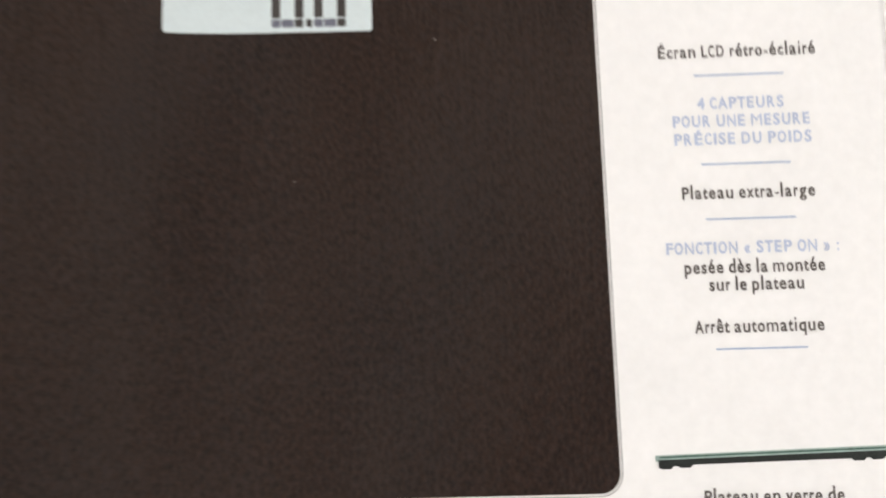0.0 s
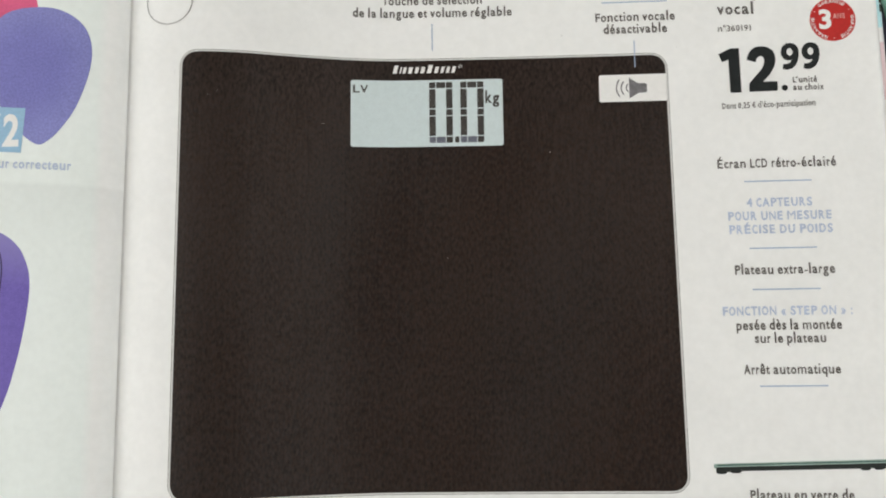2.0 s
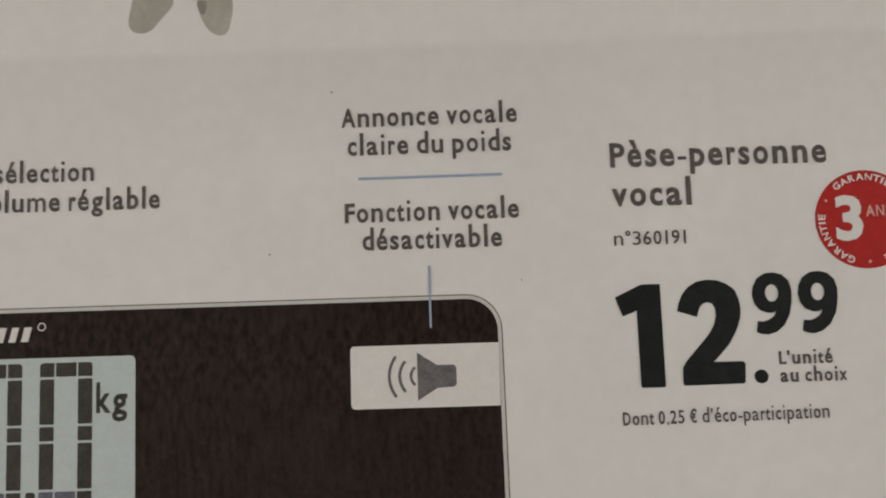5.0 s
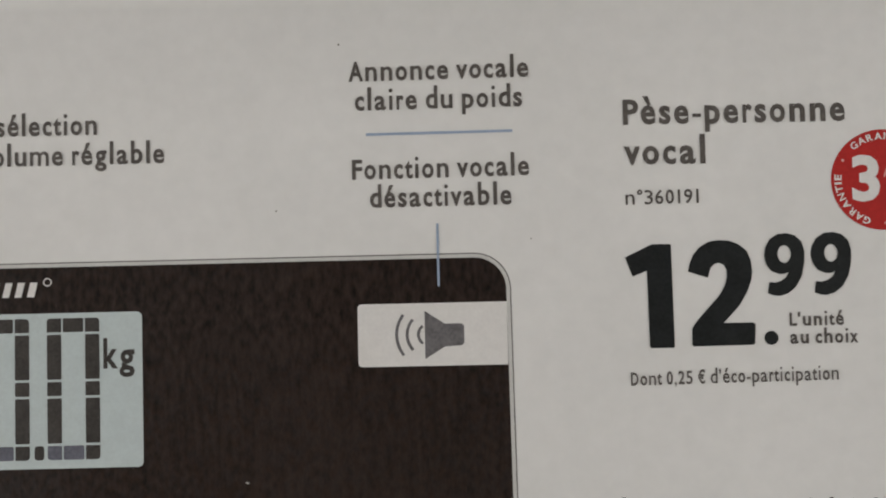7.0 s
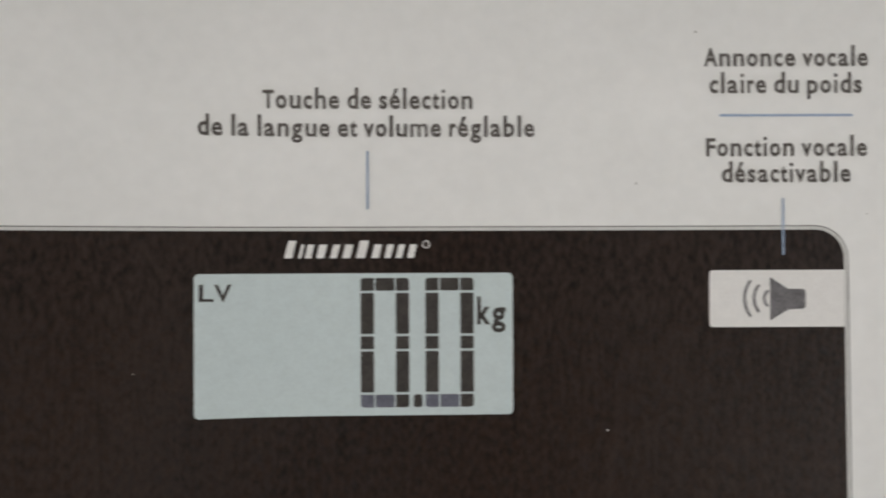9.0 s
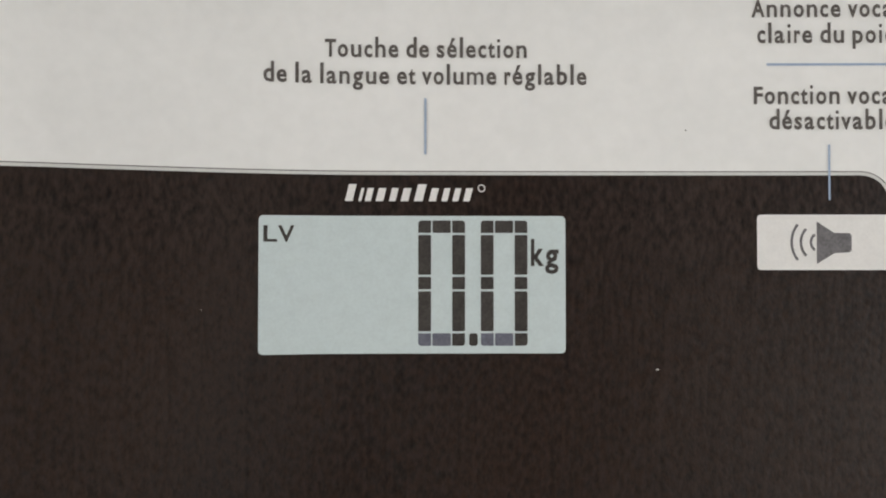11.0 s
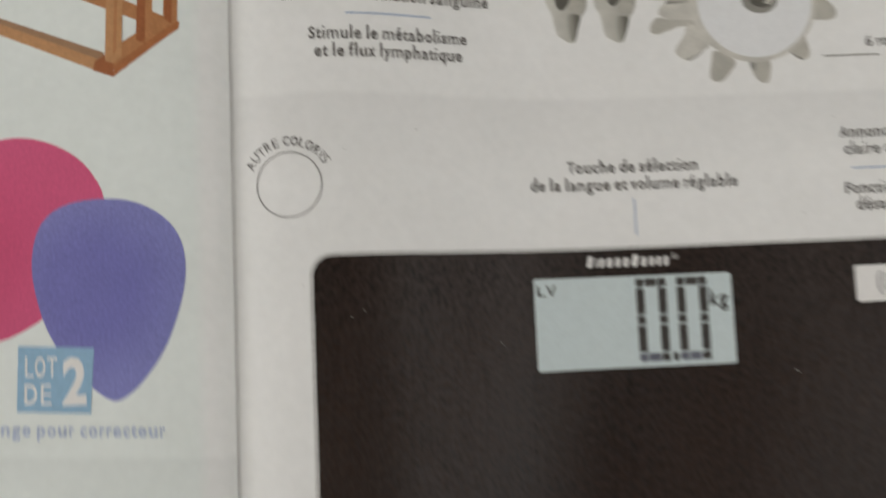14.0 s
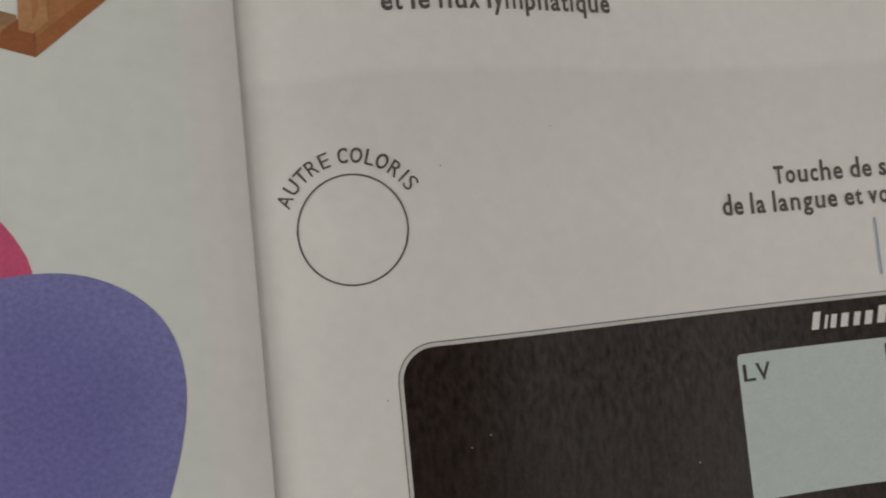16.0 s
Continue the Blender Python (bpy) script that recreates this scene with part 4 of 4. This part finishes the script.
printed("brush_body_picture", outline(mirrored(BODY, AXIS)), M_BRUSH, LP, 1, "violet body of a printed hairbrush")
printed("brush_rim_picture", outline(mirrored(RIM, AXIS)), M_BRUSH_D, LP, 2, "dark violet rim of the hairbrush")
inset = lambda edge, d: [(x - d, y - 0.5 * d) for x, y in edge]  # noqa: E731
printed("brush_rim_band", loop_band(mirrored(inset(RIM, 0.0003), AXIS), mirrored(inset(RIM, 0.0009), AXIS)), M_BRUSH, LP, 3, "violet band on the rim")
printed("brush_rim_line", loop_band(mirrored(inset(FIELD, -0.0003), AXIS), mirrored(inset(FIELD, -0.00005), AXIS)), M_STREAK, LP, 3.5, "grey line on the rim")
printed("brush_glint", outline(soft([(-0.0231, -0.0456), (-0.0222, -0.0495), (-0.022, -0.053), (-0.0223, -0.0573), (-0.0233, -0.0636), (-0.0227, -0.0573), (-0.0224, -0.053), (-0.0226, -0.0495)])), M_RIM, LP, 4, "bright glint on the rim", False)
printed("brush_bristles_picture", outline(mirrored(FIELD, AXIS)), M_BRISTLE, LP, 4, "black bristle field of the hairbrush")
streaks = bmesh.new()
rng = random.Random(5)
for k in range(30):
    y = -0.0395 - 0.0019 * k
    edge = float(np.interp(-y, [-q[1] for q in FIELD], [q[0] for q in FIELD])) - 0.0012
    x = 2 * AXIS - edge
    while x < edge:
        w = 0.0004 + 0.0017 * rng.random() ** 2
        dy = -0.20 * (x - AXIS) + 0.0005 * (rng.random() - 0.5)
        if rng.random() < 0.62 and x + w < edge + 0.0008:
            bar((x, y + dy + 0.0012), (x + w, y + dy + 0.0012 - 0.22 * w), 0.00034, 0.00012, streaks)
        x += w + 0.0005 + 0.0012 * rng.random()
printed("bristle_streaks", streaks, M_STREAK, LP, 5, "pale streaks of bristles", False)

# The wooden rack in the picture above the sponges.
for name, shape, mat, layer in (
    ("rack_rail", [(-0.0450, 0.0682), (-0.0053, 0.0509), (-0.0080, 0.0493), (-0.0100, 0.0501), (-0.0450, 0.0645)], M_WOOD, 1),
    ("rail_shade", [(-0.0450, 0.0679), (-0.0159, 0.0556), (-0.0159, 0.0548), (-0.0450, 0.0671)], M_WOOD_S, 1.5),
    ("rack_rail", [(-0.0450, 0.0551), (-0.0163, 0.0442), (-0.0164, 0.0404), (-0.0178, 0.0409), (-0.0450, 0.0523)], M_WOOD_L, 1),
    ("rail_shade", [(-0.0450, 0.0551), (-0.0163, 0.0442), (-0.0163, 0.0426), (-0.0450, 0.0543)], M_WOOD_S, 1.5),
    ("rack_foot", [(-0.0147, 0.0417), (-0.0131, 0.0461), (-0.0101, 0.0480), (-0.0053, 0.0509), (-0.0036, 0.0502), (-0.0031, 0.0496), (-0.0145, 0.0412)], M_WOOD, 2),
    ("foot_edge", [(-0.0145, 0.0417), (-0.0034, 0.0499), (-0.0027, 0.0500), (-0.0029, 0.0486), (-0.0146, 0.0396)], M_WOOD_E, 2.5),
    ("rack_block", [(-0.0179, 0.0426), (-0.0161, 0.0438), (-0.0145, 0.0429), (-0.0146, 0.0396), (-0.0183, 0.0409)], M_WOOD_R, 2.8),
    ("rack_post", [(-0.0099, 0.0640), (-0.0072, 0.0640), (-0.0077, 0.0470), (-0.0089, 0.0459), (-0.0105, 0.0464)], M_WOOD, 3),
    ("post_side", [(-0.0099, 0.0640), (-0.0085, 0.0640), (-0.0089, 0.0459), (-0.0105, 0.0464)], M_WOOD_R, 3.5),
    ("rack_post", [(-0.0052, 0.0640), (-0.0028, 0.0640), (-0.0031, 0.0500), (-0.0042, 0.0492), (-0.0056, 0.0504)], M_WOOD, 3),
    ("post_side", [(-0.0051, 0.0640), (-0.0037, 0.0640), (-0.0041, 0.0495), (-0.0054, 0.0504)], M_WOOD_R, 3.5),
    ("rack_post", [(-0.0156, 0.0640), (-0.0126, 0.0640), (-0.0131, 0.0433), (-0.0147, 0.0421), (-0.0161, 0.0426)], M_WOOD_L, 4),
    ("post_grain", [(-0.0141, 0.0640), (-0.0135, 0.0640), (-0.0140, 0.0446), (-0.0147, 0.0434)], M_WOOD, 4.5),
):
    printed(name, outline([(0.982 * x + 0.0004, 0.982 * y + 0.0001) for x, y in shape]), mat, LP, layer, "printed wooden rack" if name.startswith("rack") else "")

# ---- added windows of the unseen room ----
def window(name, m, wide, high):
    """A two-leaf window in an opening; its face lies in the local x-z plane."""
    frame_ob = tagged(new(name), "added white two-leaf window, out of view", "window", kind="structure")
    f = 0.06
    for lo, hi in (((-wide / 2, -0.03, 0), (wide / 2, 0.03, f)), ((-wide / 2, -0.03, high - f), (wide / 2, 0.03, high)), ((-wide / 2, -0.03, f), (-wide / 2 + f, 0.03, high - f)), ((wide / 2 - f, -0.03, f), (wide / 2, 0.03, high - f)), ((-f / 2, -0.03, f), (f / 2, 0.03, high - f))):
        part("window_frame", box(lo, hi, 0.004), M_FRAME).parent = frame_ob
    for a, b in ((-wide / 2 + f, -f / 2), (f / 2, wide / 2 - f)):
        pane = part("pane", box((a, -0.003, f), (b, 0.003, high - f)), M_GLASS)
        pane.parent = frame_ob
        pane.visible_shadow = False
    frame_ob.matrix_world = m
    return frame_ob


window("added_window_1", pose(WEST - 0.12, (WIN_W[0] + WIN_W[1]) / 2, WIN_W[2], 0, 0, 90), WIN_W[1] - WIN_W[0], WIN_W[3] - WIN_W[2])
window("added_window_2", pose(EAST + 0.12, (WIN_E[0] + WIN_E[1]) / 2, WIN_E[2], 0, 0, 90), WIN_E[1] - WIN_E[0], WIN_E[3] - WIN_E[2])
